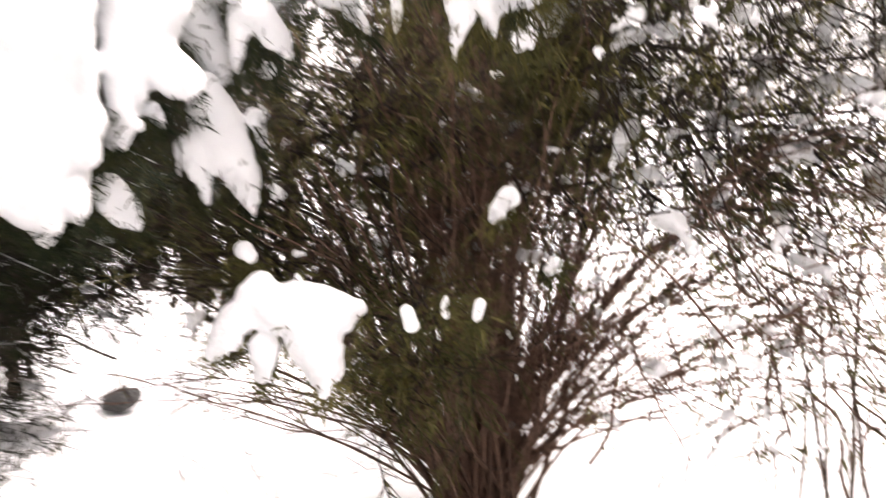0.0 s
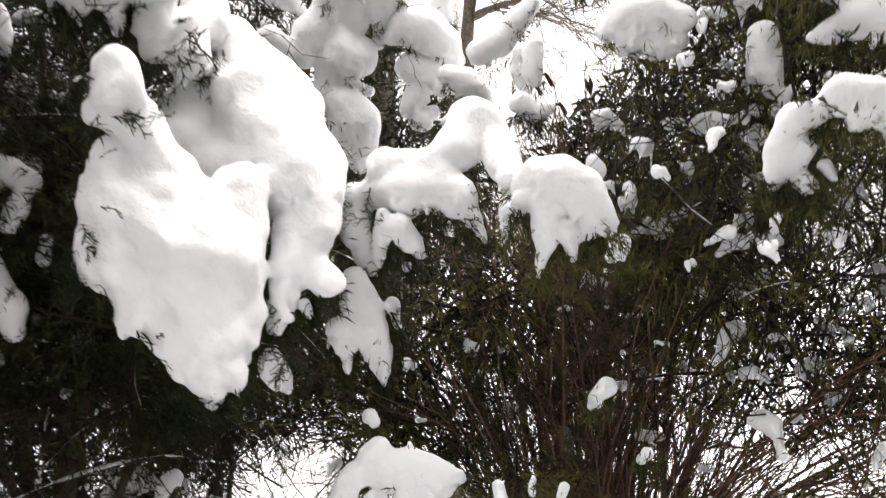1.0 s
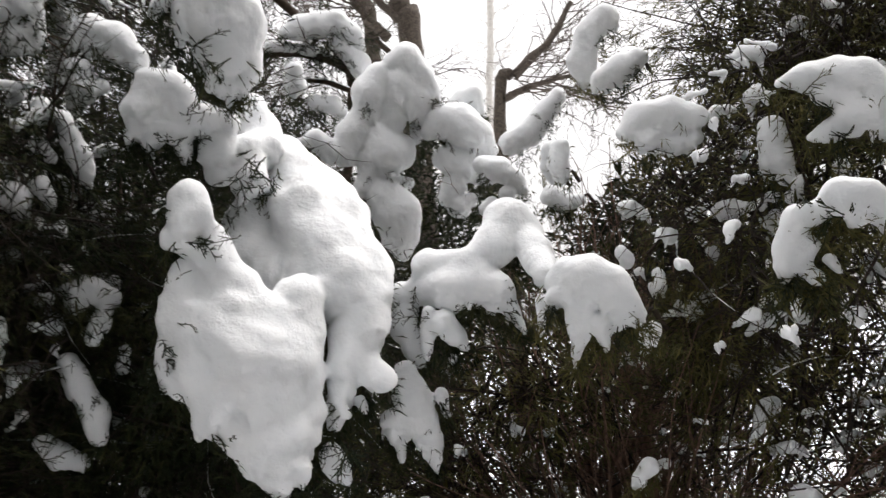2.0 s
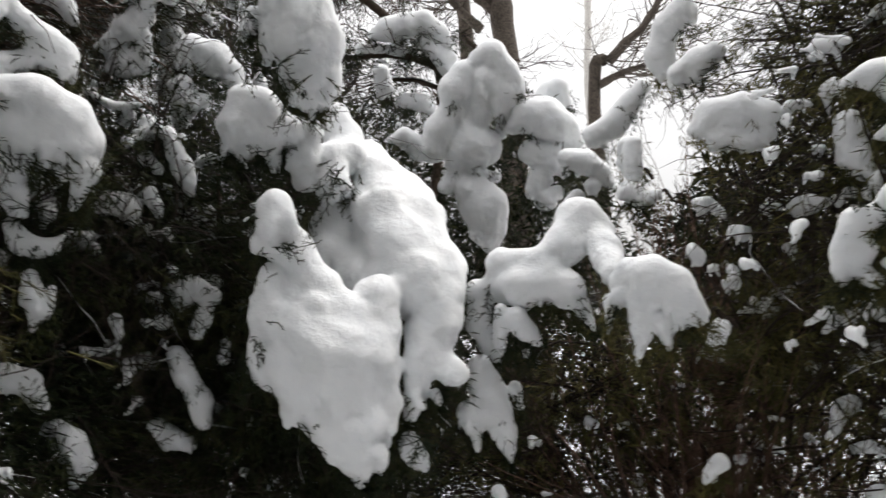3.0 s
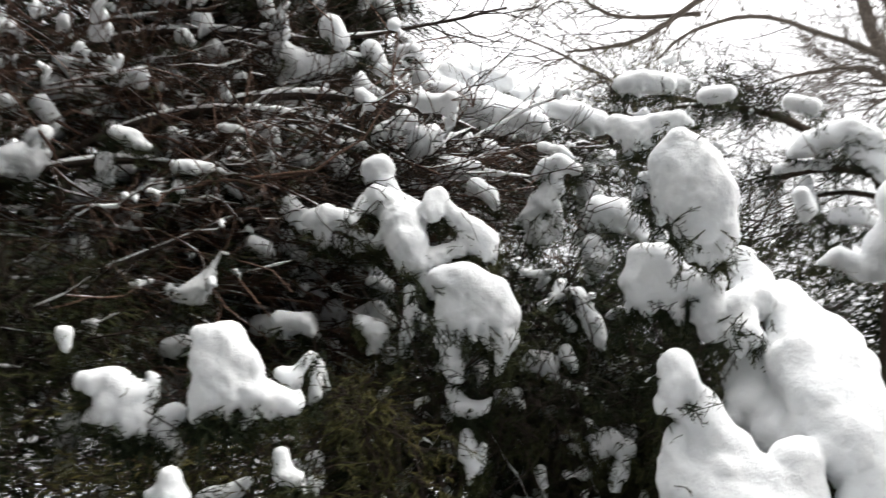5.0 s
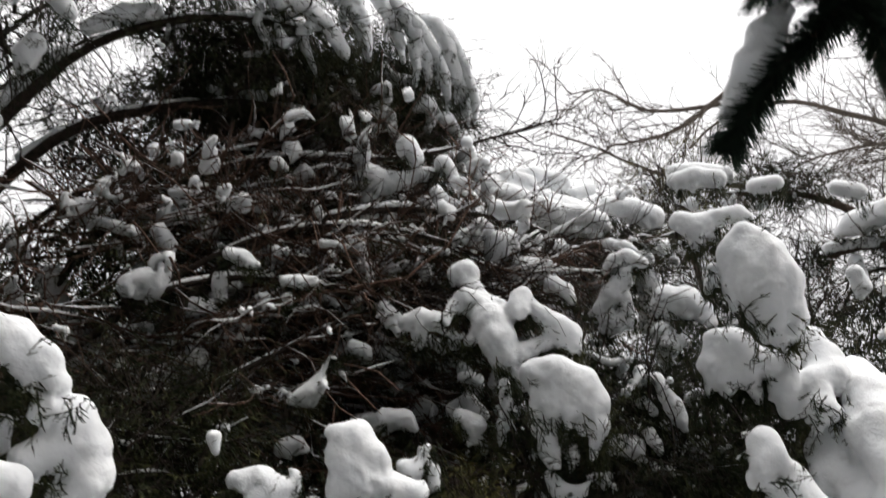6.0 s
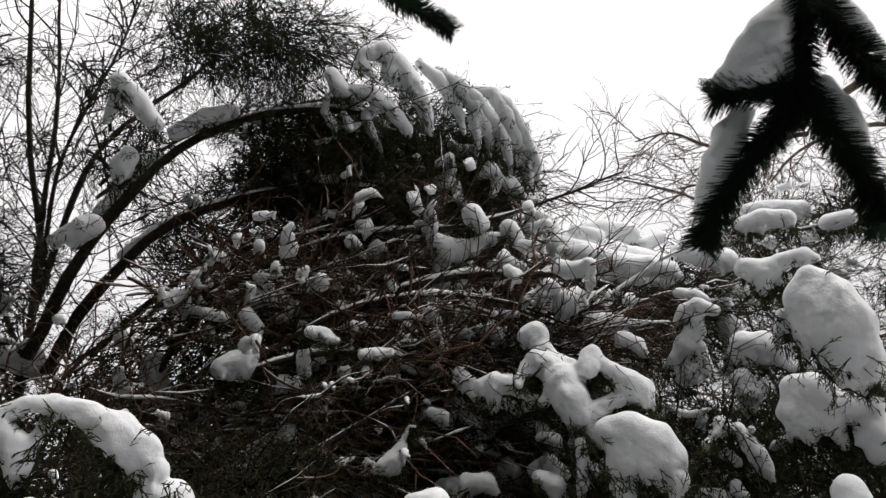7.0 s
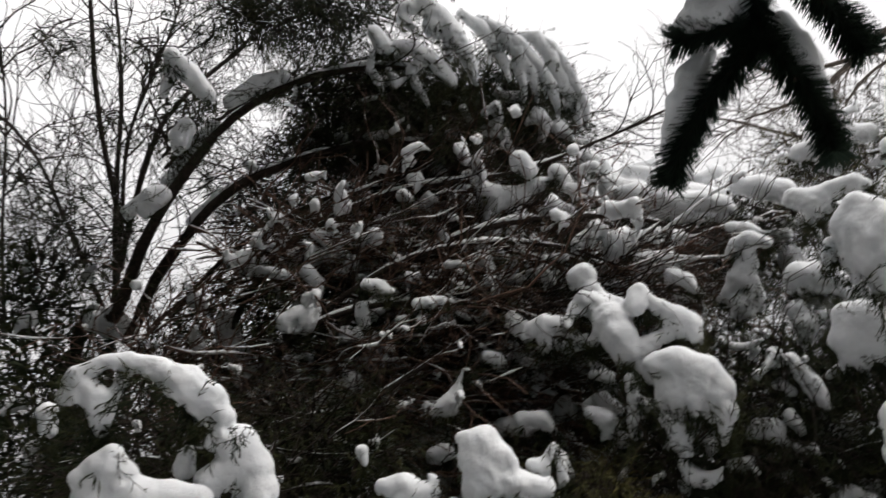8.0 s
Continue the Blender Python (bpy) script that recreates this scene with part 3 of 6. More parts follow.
snow_load("broad snow pillow on a low bough",
    [(-1.625, -0.266, 2.098, 0.028), (-1.606, -0.232, 2.093, 0.037), (-1.587, -0.198, 2.092, 0.042), (-1.568, -0.148, 2.057, 0.048), (-1.553, -0.111, 2.065, 0.031), (-1.544, -0.101, 2.100, 0.017), (-1.545, -0.117, 2.118, 0.009)],
    [(-1.591, -0.193, 2.031, 0.053), (-1.567, -0.136, 2.004, 0.040), (-1.586, -0.166, 1.960, 0.023)],
    [(-1.625, -0.236, 2.007, 0.022), (-1.644, -0.253, 1.988, 0.009)],
    [(-1.571, -0.114, 1.959, 0.017), (-1.581, -0.113, 1.929, 0.008)],
    [(-1.575, -0.006, 2.017, 0.016), (-1.594, -0.033, 2.012, 0.029), (-1.611, -0.058, 1.977, 0.034), (-1.615, -0.034, 1.930, 0.021)])
snow_load("snow drape deep in the bush",
    [(-2.500, -0.194, 2.077, 0.024), (-2.526, -0.201, 2.020, 0.045), (-2.551, -0.213, 1.970, 0.029), (-2.560, -0.200, 1.889, 0.029), (-2.556, -0.190, 1.838, 0.012)])
snow_load("upright snow cone on a low cedar tip",
    [(-1.405, 0.225, 1.890, 0.022), (-1.408, 0.235, 1.840, 0.030), (-1.386, 0.266, 1.824, 0.022), (-1.383, 0.289, 1.784, 0.009)])
snow_load("snow cushion on a low bough",
    [(-1.456, -0.059, 1.838, 0.034), (-1.469, -0.053, 1.788, 0.047), (-1.496, -0.102, 1.797, 0.015)],
    [(-1.740, 0.115, 1.770, 0.037), (-1.689, 0.185, 1.788, 0.031), (-1.658, 0.217, 1.823, 0.014)])
snow_load("white snow mound on a low cedar bough",
    [(-1.563, 0.151, 1.648, 0.031), (-1.527, 0.186, 1.637, 0.046), (-1.491, 0.226, 1.596, 0.054), (-1.459, 0.263, 1.563, 0.051), (-1.436, 0.281, 1.573, 0.013)],
    [(-1.595, 0.132, 1.608, 0.031), (-1.546, 0.186, 1.562, 0.051)])
snow_load("bird-shaped snow scrap on a thin twig",
    [(-2.044, 0.225, 2.629, 0.008), (-2.048, 0.205, 2.630, 0.013), (-2.066, 0.185, 2.597, 0.011), (-2.085, 0.170, 2.552, 0.025), (-2.106, 0.150, 2.507, 0.042), (-2.127, 0.114, 2.484, 0.040), (-2.143, 0.078, 2.474, 0.020), (-2.157, 0.049, 2.464, 0.005)],
    [(-2.124, 0.150, 2.467, 0.030)])
snow_load("arching snow roll over a bent cedar branch",
    [(-1.365, -1.265, 2.386, 0.030), (-1.333, -1.237, 2.442, 0.033), (-1.309, -1.165, 2.481, 0.023), (-1.325, -1.087, 2.485, 0.028), (-1.351, -1.005, 2.463, 0.041), (-1.371, -0.920, 2.420, 0.057), (-1.383, -0.854, 2.370, 0.059), (-1.394, -0.811, 2.313, 0.042), (-1.404, -0.790, 2.274, 0.017)],
    [(-1.339, -1.211, 2.404, 0.043), (-1.350, -1.175, 2.367, 0.046), (-1.363, -1.164, 2.321, 0.035), (-1.382, -1.160, 2.277, 0.020)],
    [(-1.336, -1.090, 2.461, 0.020), (-1.338, -1.121, 2.400, 0.020), (-1.349, -1.142, 2.351, 0.022)],
    [(-1.414, -0.822, 2.250, 0.038), (-1.414, -0.753, 2.225, 0.059), (-1.431, -0.713, 2.155, 0.059), (-1.440, -0.699, 2.086, 0.058), (-1.472, -0.724, 2.032, 0.068)],
    [(-1.441, -0.778, 2.160, 0.065), (-1.443, -0.845, 2.130, 0.045)],
    [(-1.398, -0.880, 2.326, 0.023), (-1.403, -0.883, 2.300, 0.012)],
    [(-1.473, -0.910, 2.226, 0.023), (-1.494, -0.926, 2.181, 0.038)])
snow_load("rounded snow heap on a low bough",
    [(-1.284, -1.108, 2.192, 0.033), (-1.299, -1.150, 2.159, 0.039), (-1.304, -1.196, 2.131, 0.032)],
    [(-1.304, -1.099, 2.133, 0.056), (-1.329, -1.159, 2.085, 0.058), (-1.339, -1.029, 2.062, 0.063), (-1.338, -0.951, 2.066, 0.050), (-1.335, -0.872, 2.051, 0.047)])
snow_load("snow strip drooping over cedar crown foliage",
    [(-2.279, 0.138, 4.886, 0.039), (-2.261, 0.264, 4.916, 0.060), (-2.294, 0.361, 4.866, 0.067), (-2.326, 0.440, 4.781, 0.067), (-2.371, 0.520, 4.704, 0.054), (-2.408, 0.561, 4.613, 0.041), (-2.448, 0.593, 4.522, 0.020)],
    [(-2.295, 0.140, 4.831, 0.036), (-2.311, 0.193, 4.780, 0.023)],
    [(-2.354, 0.409, 4.711, 0.030), (-2.369, 0.425, 4.621, 0.020)],
    [(-2.311, 0.314, 4.806, 0.060), (-2.335, 0.353, 4.749, 0.027)])
snow_load("snow strip drooping over cedar crown foliage",
    [(-2.327, -0.028, 4.733, 0.045), (-2.359, 0.018, 4.679, 0.052), (-2.367, 0.059, 4.652, 0.032)],
    [(-2.350, 0.098, 4.675, 0.029), (-2.355, 0.200, 4.671, 0.046), (-2.372, 0.288, 4.618, 0.049), (-2.401, 0.369, 4.565, 0.043), (-2.432, 0.437, 4.505, 0.040), (-2.457, 0.460, 4.462, 0.013)],
    [(-2.402, 0.226, 4.588, 0.036), (-2.431, 0.186, 4.558, 0.030), (-2.469, 0.224, 4.494, 0.030), (-2.497, 0.273, 4.434, 0.020), (-2.539, 0.316, 4.377, 0.010)])
snow_load("snow strip drooping over cedar crown foliage",
    [(-2.403, -0.039, 4.649, 0.019), (-2.454, -0.045, 4.565, 0.026), (-2.472, 0.000, 4.498, 0.029), (-2.511, 0.028, 4.431, 0.013)],
    [(-2.434, 0.059, 4.549, 0.023), (-2.459, 0.103, 4.491, 0.033), (-2.454, 0.156, 4.512, 0.016)],
    [(-2.555, -0.075, 4.417, 0.016), (-2.526, -0.015, 4.423, 0.019)])
snow_load("snow strip drooping over cedar crown foliage",
    [(-2.280, 0.493, 4.897, 0.027), (-2.337, 0.629, 4.850, 0.045), (-2.381, 0.729, 4.757, 0.041), (-2.408, 0.783, 4.641, 0.028), (-2.403, 0.793, 4.512, 0.010)],
    [(-2.384, 0.690, 4.726, 0.024), (-2.392, 0.676, 4.622, 0.010)])
snow_load("snow strip drooping over cedar crown foliage",
    [(-2.327, 0.630, 4.909, 0.031), (-2.327, 0.752, 4.824, 0.048), (-2.351, 0.853, 4.705, 0.048), (-2.396, 0.935, 4.599, 0.042), (-2.458, 0.984, 4.481, 0.024), (-2.485, 0.978, 4.402, 0.010)],
    [(-2.384, 0.849, 4.648, 0.035), (-2.428, 0.893, 4.517, 0.024), (-2.488, 0.886, 4.370, 0.010)])
snow_load("snow strip drooping over cedar crown foliage",
    [(-2.309, 0.729, 4.849, 0.031), (-2.329, 0.856, 4.741, 0.045), (-2.379, 0.976, 4.628, 0.049), (-2.433, 1.071, 4.529, 0.042), (-2.482, 1.119, 4.409, 0.024), (-2.507, 1.127, 4.326, 0.010)],
    [(-2.417, 1.021, 4.553, 0.028), (-2.465, 1.045, 4.454, 0.014)])
snow_load("snow strip drooping over cedar crown foliage",
    [(-2.306, 0.871, 4.795, 0.024), (-2.299, 0.967, 4.774, 0.042), (-2.348, 1.065, 4.682, 0.049), (-2.414, 1.145, 4.571, 0.046), (-2.463, 1.212, 4.466, 0.042), (-2.495, 1.248, 4.365, 0.032), (-2.521, 1.270, 4.272, 0.011)],
    [(-2.446, 1.162, 4.502, 0.025), (-2.490, 1.179, 4.394, 0.014)])
snow_load("snow strip drooping over cedar crown foliage",
    [(-2.294, 0.960, 4.795, 0.024), (-2.314, 1.061, 4.734, 0.038), (-2.364, 1.148, 4.643, 0.039), (-2.421, 1.232, 4.526, 0.042), (-2.460, 1.293, 4.412, 0.035), (-2.517, 1.316, 4.305, 0.011)])
snow_load("pointed snow tuft at the crown's edge",
    [(-2.523, 0.914, 4.294, 0.021), (-2.501, 0.987, 4.352, 0.048), (-2.519, 1.033, 4.296, 0.042), (-2.564, 1.011, 4.206, 0.024)],
    [(-2.515, 1.116, 4.276, 0.052), (-2.518, 1.175, 4.224, 0.031), (-2.535, 1.223, 4.184, 0.010)])
snow_load("fringed snow patch on cedar crown foliage",
    [(-2.535, 0.519, 4.386, 0.030), (-2.565, 0.567, 4.323, 0.020)],
    [(-2.601, 0.616, 4.241, 0.034), (-2.556, 0.703, 4.265, 0.051), (-2.555, 0.765, 4.233, 0.037), (-2.600, 0.806, 4.146, 0.027), (-2.637, 0.826, 4.090, 0.010)],
    [(-2.515, 0.736, 4.316, 0.031), (-2.487, 0.714, 4.384, 0.034), (-2.519, 0.651, 4.355, 0.027)],
    [(-2.627, 0.649, 4.181, 0.024), (-2.605, 0.720, 4.178, 0.024)])
snow_load("small snow pad on cedar crown foliage",
    [(-2.694, -0.047, 4.255, 0.026), (-2.666, 0.046, 4.251, 0.036)],
    [(-2.747, -0.218, 4.288, 0.020), (-2.736, -0.171, 4.272, 0.023)])
snow_load("small snow mushroom on cedar crown foliage",
    [(-2.767, 0.366, 4.071, 0.024), (-2.754, 0.405, 4.080, 0.037), (-2.763, 0.442, 4.055, 0.020)])
snow_load("stacked snow-laden bough behind the cedar",
    [(-1.242, 3.809, 3.404, 0.066), (-1.162, 3.829, 3.422, 0.095), (-1.096, 3.892, 3.322, 0.080), (-1.044, 3.944, 3.235, 0.055), (-1.024, 3.989, 3.179, 0.025)],
    [(-1.340, 3.803, 3.330, 0.089), (-1.408, 3.791, 3.235, 0.105), (-1.439, 3.829, 3.127, 0.090), (-1.549, 3.821, 2.996, 0.102), (-1.604, 3.822, 2.886, 0.091)],
    [(-1.674, 3.774, 2.887, 0.076), (-1.741, 3.684, 2.964, 0.061), (-1.813, 3.617, 2.938, 0.023)],
    [(-1.220, 3.870, 3.279, 0.118), (-1.155, 3.951, 3.186, 0.118), (-1.160, 4.009, 3.086, 0.067), (-1.203, 4.041, 2.962, 0.037)],
    [(-1.296, 3.878, 3.199, 0.089), (-1.315, 3.909, 3.079, 0.097)],
    [(-1.395, 3.881, 2.991, 0.083), (-1.389, 3.928, 2.897, 0.143), (-1.323, 3.982, 2.880, 0.120), (-1.409, 3.955, 2.781, 0.083)],
    [(-1.476, 3.885, 2.843, 0.076), (-1.502, 3.920, 2.711, 0.068), (-1.566, 3.891, 2.645, 0.053)],
    [(-1.498, 3.928, 2.676, 0.068), (-1.420, 3.992, 2.600, 0.121), (-1.368, 4.040, 2.498, 0.151), (-1.367, 4.069, 2.371, 0.124), (-1.369, 4.095, 2.254, 0.061)],
    [(-1.359, 4.018, 2.706, 0.045), (-1.286, 4.075, 2.695, 0.037)])
snow_load("rounded snow lobe behind the cedar",
    [(-1.097, 3.989, 2.982, 0.057), (-1.025, 4.021, 3.046, 0.107), (-0.921, 4.062, 3.021, 0.132), (-0.826, 4.115, 2.940, 0.109), (-0.764, 4.169, 2.856, 0.063)],
    [(-1.032, 4.080, 2.822, 0.082), (-0.932, 4.142, 2.776, 0.104), (-0.866, 4.210, 2.693, 0.050)],
    [(-0.999, 4.133, 2.665, 0.079), (-1.047, 4.111, 2.572, 0.057)],
    [(-0.994, 4.168, 2.521, 0.076), (-0.922, 4.218, 2.564, 0.046)])
snow_load("rounded snow lobe behind the cedar",
    [(-0.763, 3.962, 2.714, 0.060), (-0.665, 4.010, 2.685, 0.073), (-0.589, 4.056, 2.617, 0.059), (-0.556, 4.069, 2.556, 0.040)],
    [(-0.768, 3.963, 2.442, 0.040), (-0.728, 3.982, 2.483, 0.043)],
    [(-0.640, 4.024, 2.530, 0.053)])
snow_load("snow cushion on a far bough",
    [(-0.982, 4.197, 3.199, 0.048), (-0.919, 4.200, 3.239, 0.061), (-0.862, 4.233, 3.256, 0.068), (-0.828, 4.259, 3.161, 0.037), (-0.837, 4.271, 3.095, 0.017)])
snow_load("snow load on a thick rear bough",
    [(-1.937, 3.709, 3.694, 0.037), (-1.845, 3.754, 3.726, 0.084), (-1.729, 3.810, 3.751, 0.083), (-1.628, 3.851, 3.769, 0.068), (-1.556, 3.917, 3.690, 0.068), (-1.526, 3.970, 3.608, 0.040)],
    [(-1.665, 3.884, 3.646, 0.044), (-1.602, 3.932, 3.577, 0.058), (-1.560, 3.998, 3.482, 0.036)],
    [(-1.824, 3.797, 3.624, 0.029)])
snow_load("small snow tongue below the big load",
    [(-0.812, 1.827, 1.326, 0.041), (-0.785, 1.833, 1.273, 0.037), (-0.764, 1.840, 1.248, 0.016)])
snow_load("small snow cap on a cedar twig",
    [(0.226, 2.035, 1.655, 0.035), (0.201, 2.031, 1.621, 0.019)])
snow_load("upright snow knob on a twig",
    [(-0.054, 2.359, 2.365, 0.036), (-0.064, 2.373, 2.305, 0.039), (-0.053, 2.386, 2.254, 0.021)])
snow_load("lumpy snow on a bent twig",
    [(-0.150, 2.685, 2.243, 0.047), (-0.095, 2.699, 2.206, 0.038), (-0.037, 2.703, 2.214, 0.028)])
snow_load("lumpy snow on a bent twig",
    [(0.668, 2.204, 2.287, 0.045), (0.674, 2.227, 2.179, 0.051), (0.698, 2.235, 2.122, 0.037)])
snow_load("hooked snow crust on a drooping twig",
    [(-1.593, 1.574, 1.895, 0.043), (-1.552, 1.610, 1.924, 0.043), (-1.516, 1.643, 1.896, 0.034), (-1.539, 1.623, 1.818, 0.034), (-1.559, 1.604, 1.761, 0.026)])
snow_load("small upright snow scrap on a twig",
    [(-1.690, -0.325, 2.235, 0.026), (-1.695, -0.316, 2.195, 0.017)],
    [(-1.617, -1.369, 2.407, 0.034), (-1.630, -1.366, 2.353, 0.030)])
snow_load("star-shaped snow load on crossing branches",
    [(-2.426, 0.542, 3.770, 0.051), (-2.427, 0.618, 3.719, 0.070), (-2.381, 0.736, 3.716, 0.051), (-2.315, 0.836, 3.755, 0.038), (-2.294, 0.873, 3.762, 0.025)],
    [(-2.480, 0.591, 3.640, 0.051), (-2.514, 0.599, 3.568, 0.048), (-2.538, 0.588, 3.527, 0.025)],
    [(-2.440, 0.695, 3.639, 0.029), (-2.452, 0.726, 3.593, 0.022)])
snow_load("snow puffs along a bare branch",
    [(-2.252, 0.919, 3.794, 0.048), (-2.266, 0.965, 3.732, 0.051)])
snow_load("snow puffs along a bare branch",
    [(-2.288, 0.728, 3.879, 0.057), (-2.297, 0.774, 3.832, 0.051)])
snow_load("snow lump on a dead twig",
    [(-2.534, -0.531, 3.038, 0.058), (-2.526, -0.462, 3.049, 0.075), (-2.507, -0.407, 3.087, 0.040)])
snow_load("snow lump on a dead twig",
    [(-2.594, -0.214, 2.743, 0.049), (-2.602, -0.186, 2.701, 0.029)])
snow_load("snow lump on a dead twig",
    [(-2.384, -0.184, 3.054, 0.034), (-2.410, -0.171, 2.975, 0.028)])
snow_load("thin snow patch on a dead twig",
    [(-2.150, 0.032, 2.984, 0.021), (-2.134, 0.096, 2.985, 0.027), (-2.114, 0.161, 2.992, 0.016)],
    [(-2.169, 0.057, 2.915, 0.024), (-2.172, 0.065, 2.902, 0.019)])
snow_load("bent snow strip on a hanging twig",
    [(-2.052, -1.097, 4.225, 0.042), (-2.093, -1.110, 4.171, 0.033), (-2.148, -1.136, 4.092, 0.024)],
    [(-2.044, -1.096, 4.236, 0.045), (-2.095, -1.019, 4.180, 0.051), (-2.152, -0.939, 4.110, 0.042), (-2.169, -0.912, 4.089, 0.024)])
snow_load("snow bag on a hanging twig",
    [(-2.245, -1.032, 3.966, 0.042), (-2.274, -1.064, 3.917, 0.054), (-2.304, -1.072, 3.869, 0.030)])
snow_load("snow cushion on a bough fork",
    [(-2.800, -1.237, 3.862, 0.066), (-2.796, -1.193, 3.879, 0.053), (-2.825, -1.279, 3.804, 0.046)])
snow_load("dim snow cushion on a low bough",
    [(-3.407, -1.580, 3.368, 0.064), (-3.428, -1.474, 3.357, 0.086), (-3.454, -1.396, 3.312, 0.057)])
snow_load("dim snow cushion on a low bough",
    [(-3.051, -0.837, 3.216, 0.072), (-3.086, -0.821, 3.111, 0.072), (-3.102, -0.744, 3.064, 0.045)])
snow_load("dim snow cushion on a low bough",
    [(-3.137, -0.741, 2.943, 0.065), (-3.132, -0.634, 2.955, 0.052)])
snow_load("slanting snow load behind the cedar",
    [(-0.542, 3.795, 2.782, 0.072), (-0.424, 3.809, 2.833, 0.078), (-0.315, 3.800, 2.947, 0.066), (-0.243, 3.793, 3.016, 0.045)])
snow_load("small snow bag on a far twig",
    [(-1.571, 3.143, 3.201, 0.046), (-1.573, 3.171, 3.126, 0.050), (-1.601, 3.172, 3.081, 0.027)])
snow_load("snow load on an upper cedar bough",
    [(0.128, 2.785, 3.003, 0.069), (0.049, 2.796, 2.947, 0.058), (0.013, 2.822, 2.860, 0.064), (0.028, 2.848, 2.788, 0.048)])
snow_load("snow load on an upper cedar bough",
    [(0.097, 2.674, 2.699, 0.045), (0.179, 2.674, 2.732, 0.060), (0.250, 2.670, 2.764, 0.045)])
snow_load("small snow bag on a twig",
    [(-0.142, 2.702, 2.447, 0.035), (-0.156, 2.716, 2.369, 0.040), (-0.135, 2.732, 2.307, 0.025)])
snow_load("small snow bag on a twig",
    [(-0.154, 2.739, 2.249, 0.050), (-0.123, 2.751, 2.209, 0.035)])
snow_load("snow scrap in the dark interior",
    [(-1.602, 1.542, 1.691, 0.035), (-1.582, 1.561, 1.608, 0.044), (-1.545, 1.591, 1.524, 0.044), (-1.535, 1.592, 1.443, 0.031)])
snow_load("snow scrap in the dark interior",
    [(-1.778, 1.171, 1.478, 0.030), (-1.744, 1.207, 1.419, 0.047), (-1.717, 1.228, 1.344, 0.038), (-1.722, 1.211, 1.293, 0.021)])
snow_load("snow scrap in the dark interior",
    [(-1.714, 1.553, 1.428, 0.036), (-1.678, 1.584, 1.384, 0.045), (-1.635, 1.624, 1.358, 0.032)])
snow_load("snow scrap in the dark interior",
    [(-1.665, 1.608, 1.933, 0.027), (-1.622, 1.650, 1.941, 0.041), (-1.587, 1.687, 1.908, 0.032), (-1.627, 1.654, 1.846, 0.023)])
snow_load("snow scrap in the dark interior",
    [(-1.542, 1.738, 1.722, 0.023), (-1.546, 1.734, 1.659, 0.025)])
snow_load("forked snow load on a low shrub branch",
    [(-0.521, 1.884, 1.037, 0.041), (-0.499, 1.896, 1.059, 0.032), (-0.469, 1.891, 0.996, 0.054), (-0.395, 1.910, 0.991, 0.067), (-0.318, 1.923, 0.971, 0.054), (-0.264, 1.935, 0.976, 0.025)],
    [(-0.379, 1.895, 0.914, 0.073), (-0.355, 1.879, 0.839, 0.051), (-0.358, 1.857, 0.775, 0.016)],
    [(-0.557, 1.862, 0.988, 0.044), (-0.585, 1.841, 0.946, 0.038), (-0.612, 1.824, 0.919, 0.022)],
    [(-0.498, 1.860, 0.909, 0.038), (-0.503, 1.842, 0.851, 0.019)],
    [(-0.402, 1.921, 1.052, 0.014), (-0.406, 1.925, 1.075, 0.008)])
snow_load("egg-shaped snow pellet on a shrub twig",
    [(-0.134, 1.900, 0.962, 0.019), (-0.127, 1.892, 0.930, 0.019)])
snow_load("egg-shaped snow pellet on a shrub twig",
    [(-0.034, 1.915, 0.986, 0.009), (-0.040, 1.907, 0.953, 0.009)])
snow_load("egg-shaped snow pellet on a shrub twig",
    [(0.054, 1.915, 0.966, 0.015), (0.041, 1.906, 0.931, 0.015)])
snow_load("small snow tuft on a shrub twig",
    [(-0.543, 1.950, 1.145, 0.026), (-0.531, 1.951, 1.129, 0.019)])
snow_load("snow wedge in a stem fork",
    [(0.167, 2.162, 1.217, 0.031), (0.132, 2.157, 1.176, 0.022), (0.115, 2.154, 1.152, 0.012)])
snow_load("snow wedge in a stem fork",
    [(0.285, 2.126, 1.018, 0.020), (0.268, 2.124, 1.002, 0.017)])
snow_load("snow clot on a low bush behind",
    [(-1.633, 2.458, 0.747, 0.038), (-1.602, 2.485, 0.771, 0.033), (-1.637, 2.438, 0.688, 0.024)])
snow_load("snow clot on a low bush behind",
    [(-1.736, 2.346, 0.622, 0.038)])
snow_load("mushroom of snow in the dark interior",
    [(-1.779, 0.956, 1.636, 0.036), (-1.754, 0.992, 1.656, 0.044), (-1.718, 1.040, 1.637, 0.040), (-1.693, 1.066, 1.560, 0.024)])
snow_load("snow scrap in the dark interior",
    [(-1.661, 1.099, 1.492, 0.026), (-1.631, 1.128, 1.442, 0.040), (-1.604, 1.147, 1.376, 0.032)])
snow_load("snow scrap in the dark interior",
    [(-1.911, 0.536, 1.707, 0.030), (-1.902, 0.552, 1.649, 0.025)])
snow_load("hooked snow scrap on a twig",
    [(-1.690, 0.573, 1.701, 0.012), (-1.679, 0.590, 1.660, 0.014), (-1.692, 0.564, 1.626, 0.019), (-1.701, 0.545, 1.591, 0.012)])
snow_load("snow scrap in the dark interior",
    [(-1.924, 0.917, 1.604, 0.037), (-1.900, 0.952, 1.571, 0.025)])
snow_load("snow scrap in the dark interior",
    [(-1.908, 0.530, 1.886, 0.034), (-1.902, 0.550, 1.819, 0.023)])
snow_load("snow scrap in the dark interior",
    [(-1.867, 0.508, 2.237, 0.017), (-1.874, 0.519, 2.180, 0.034), (-1.869, 0.548, 2.131, 0.021)])
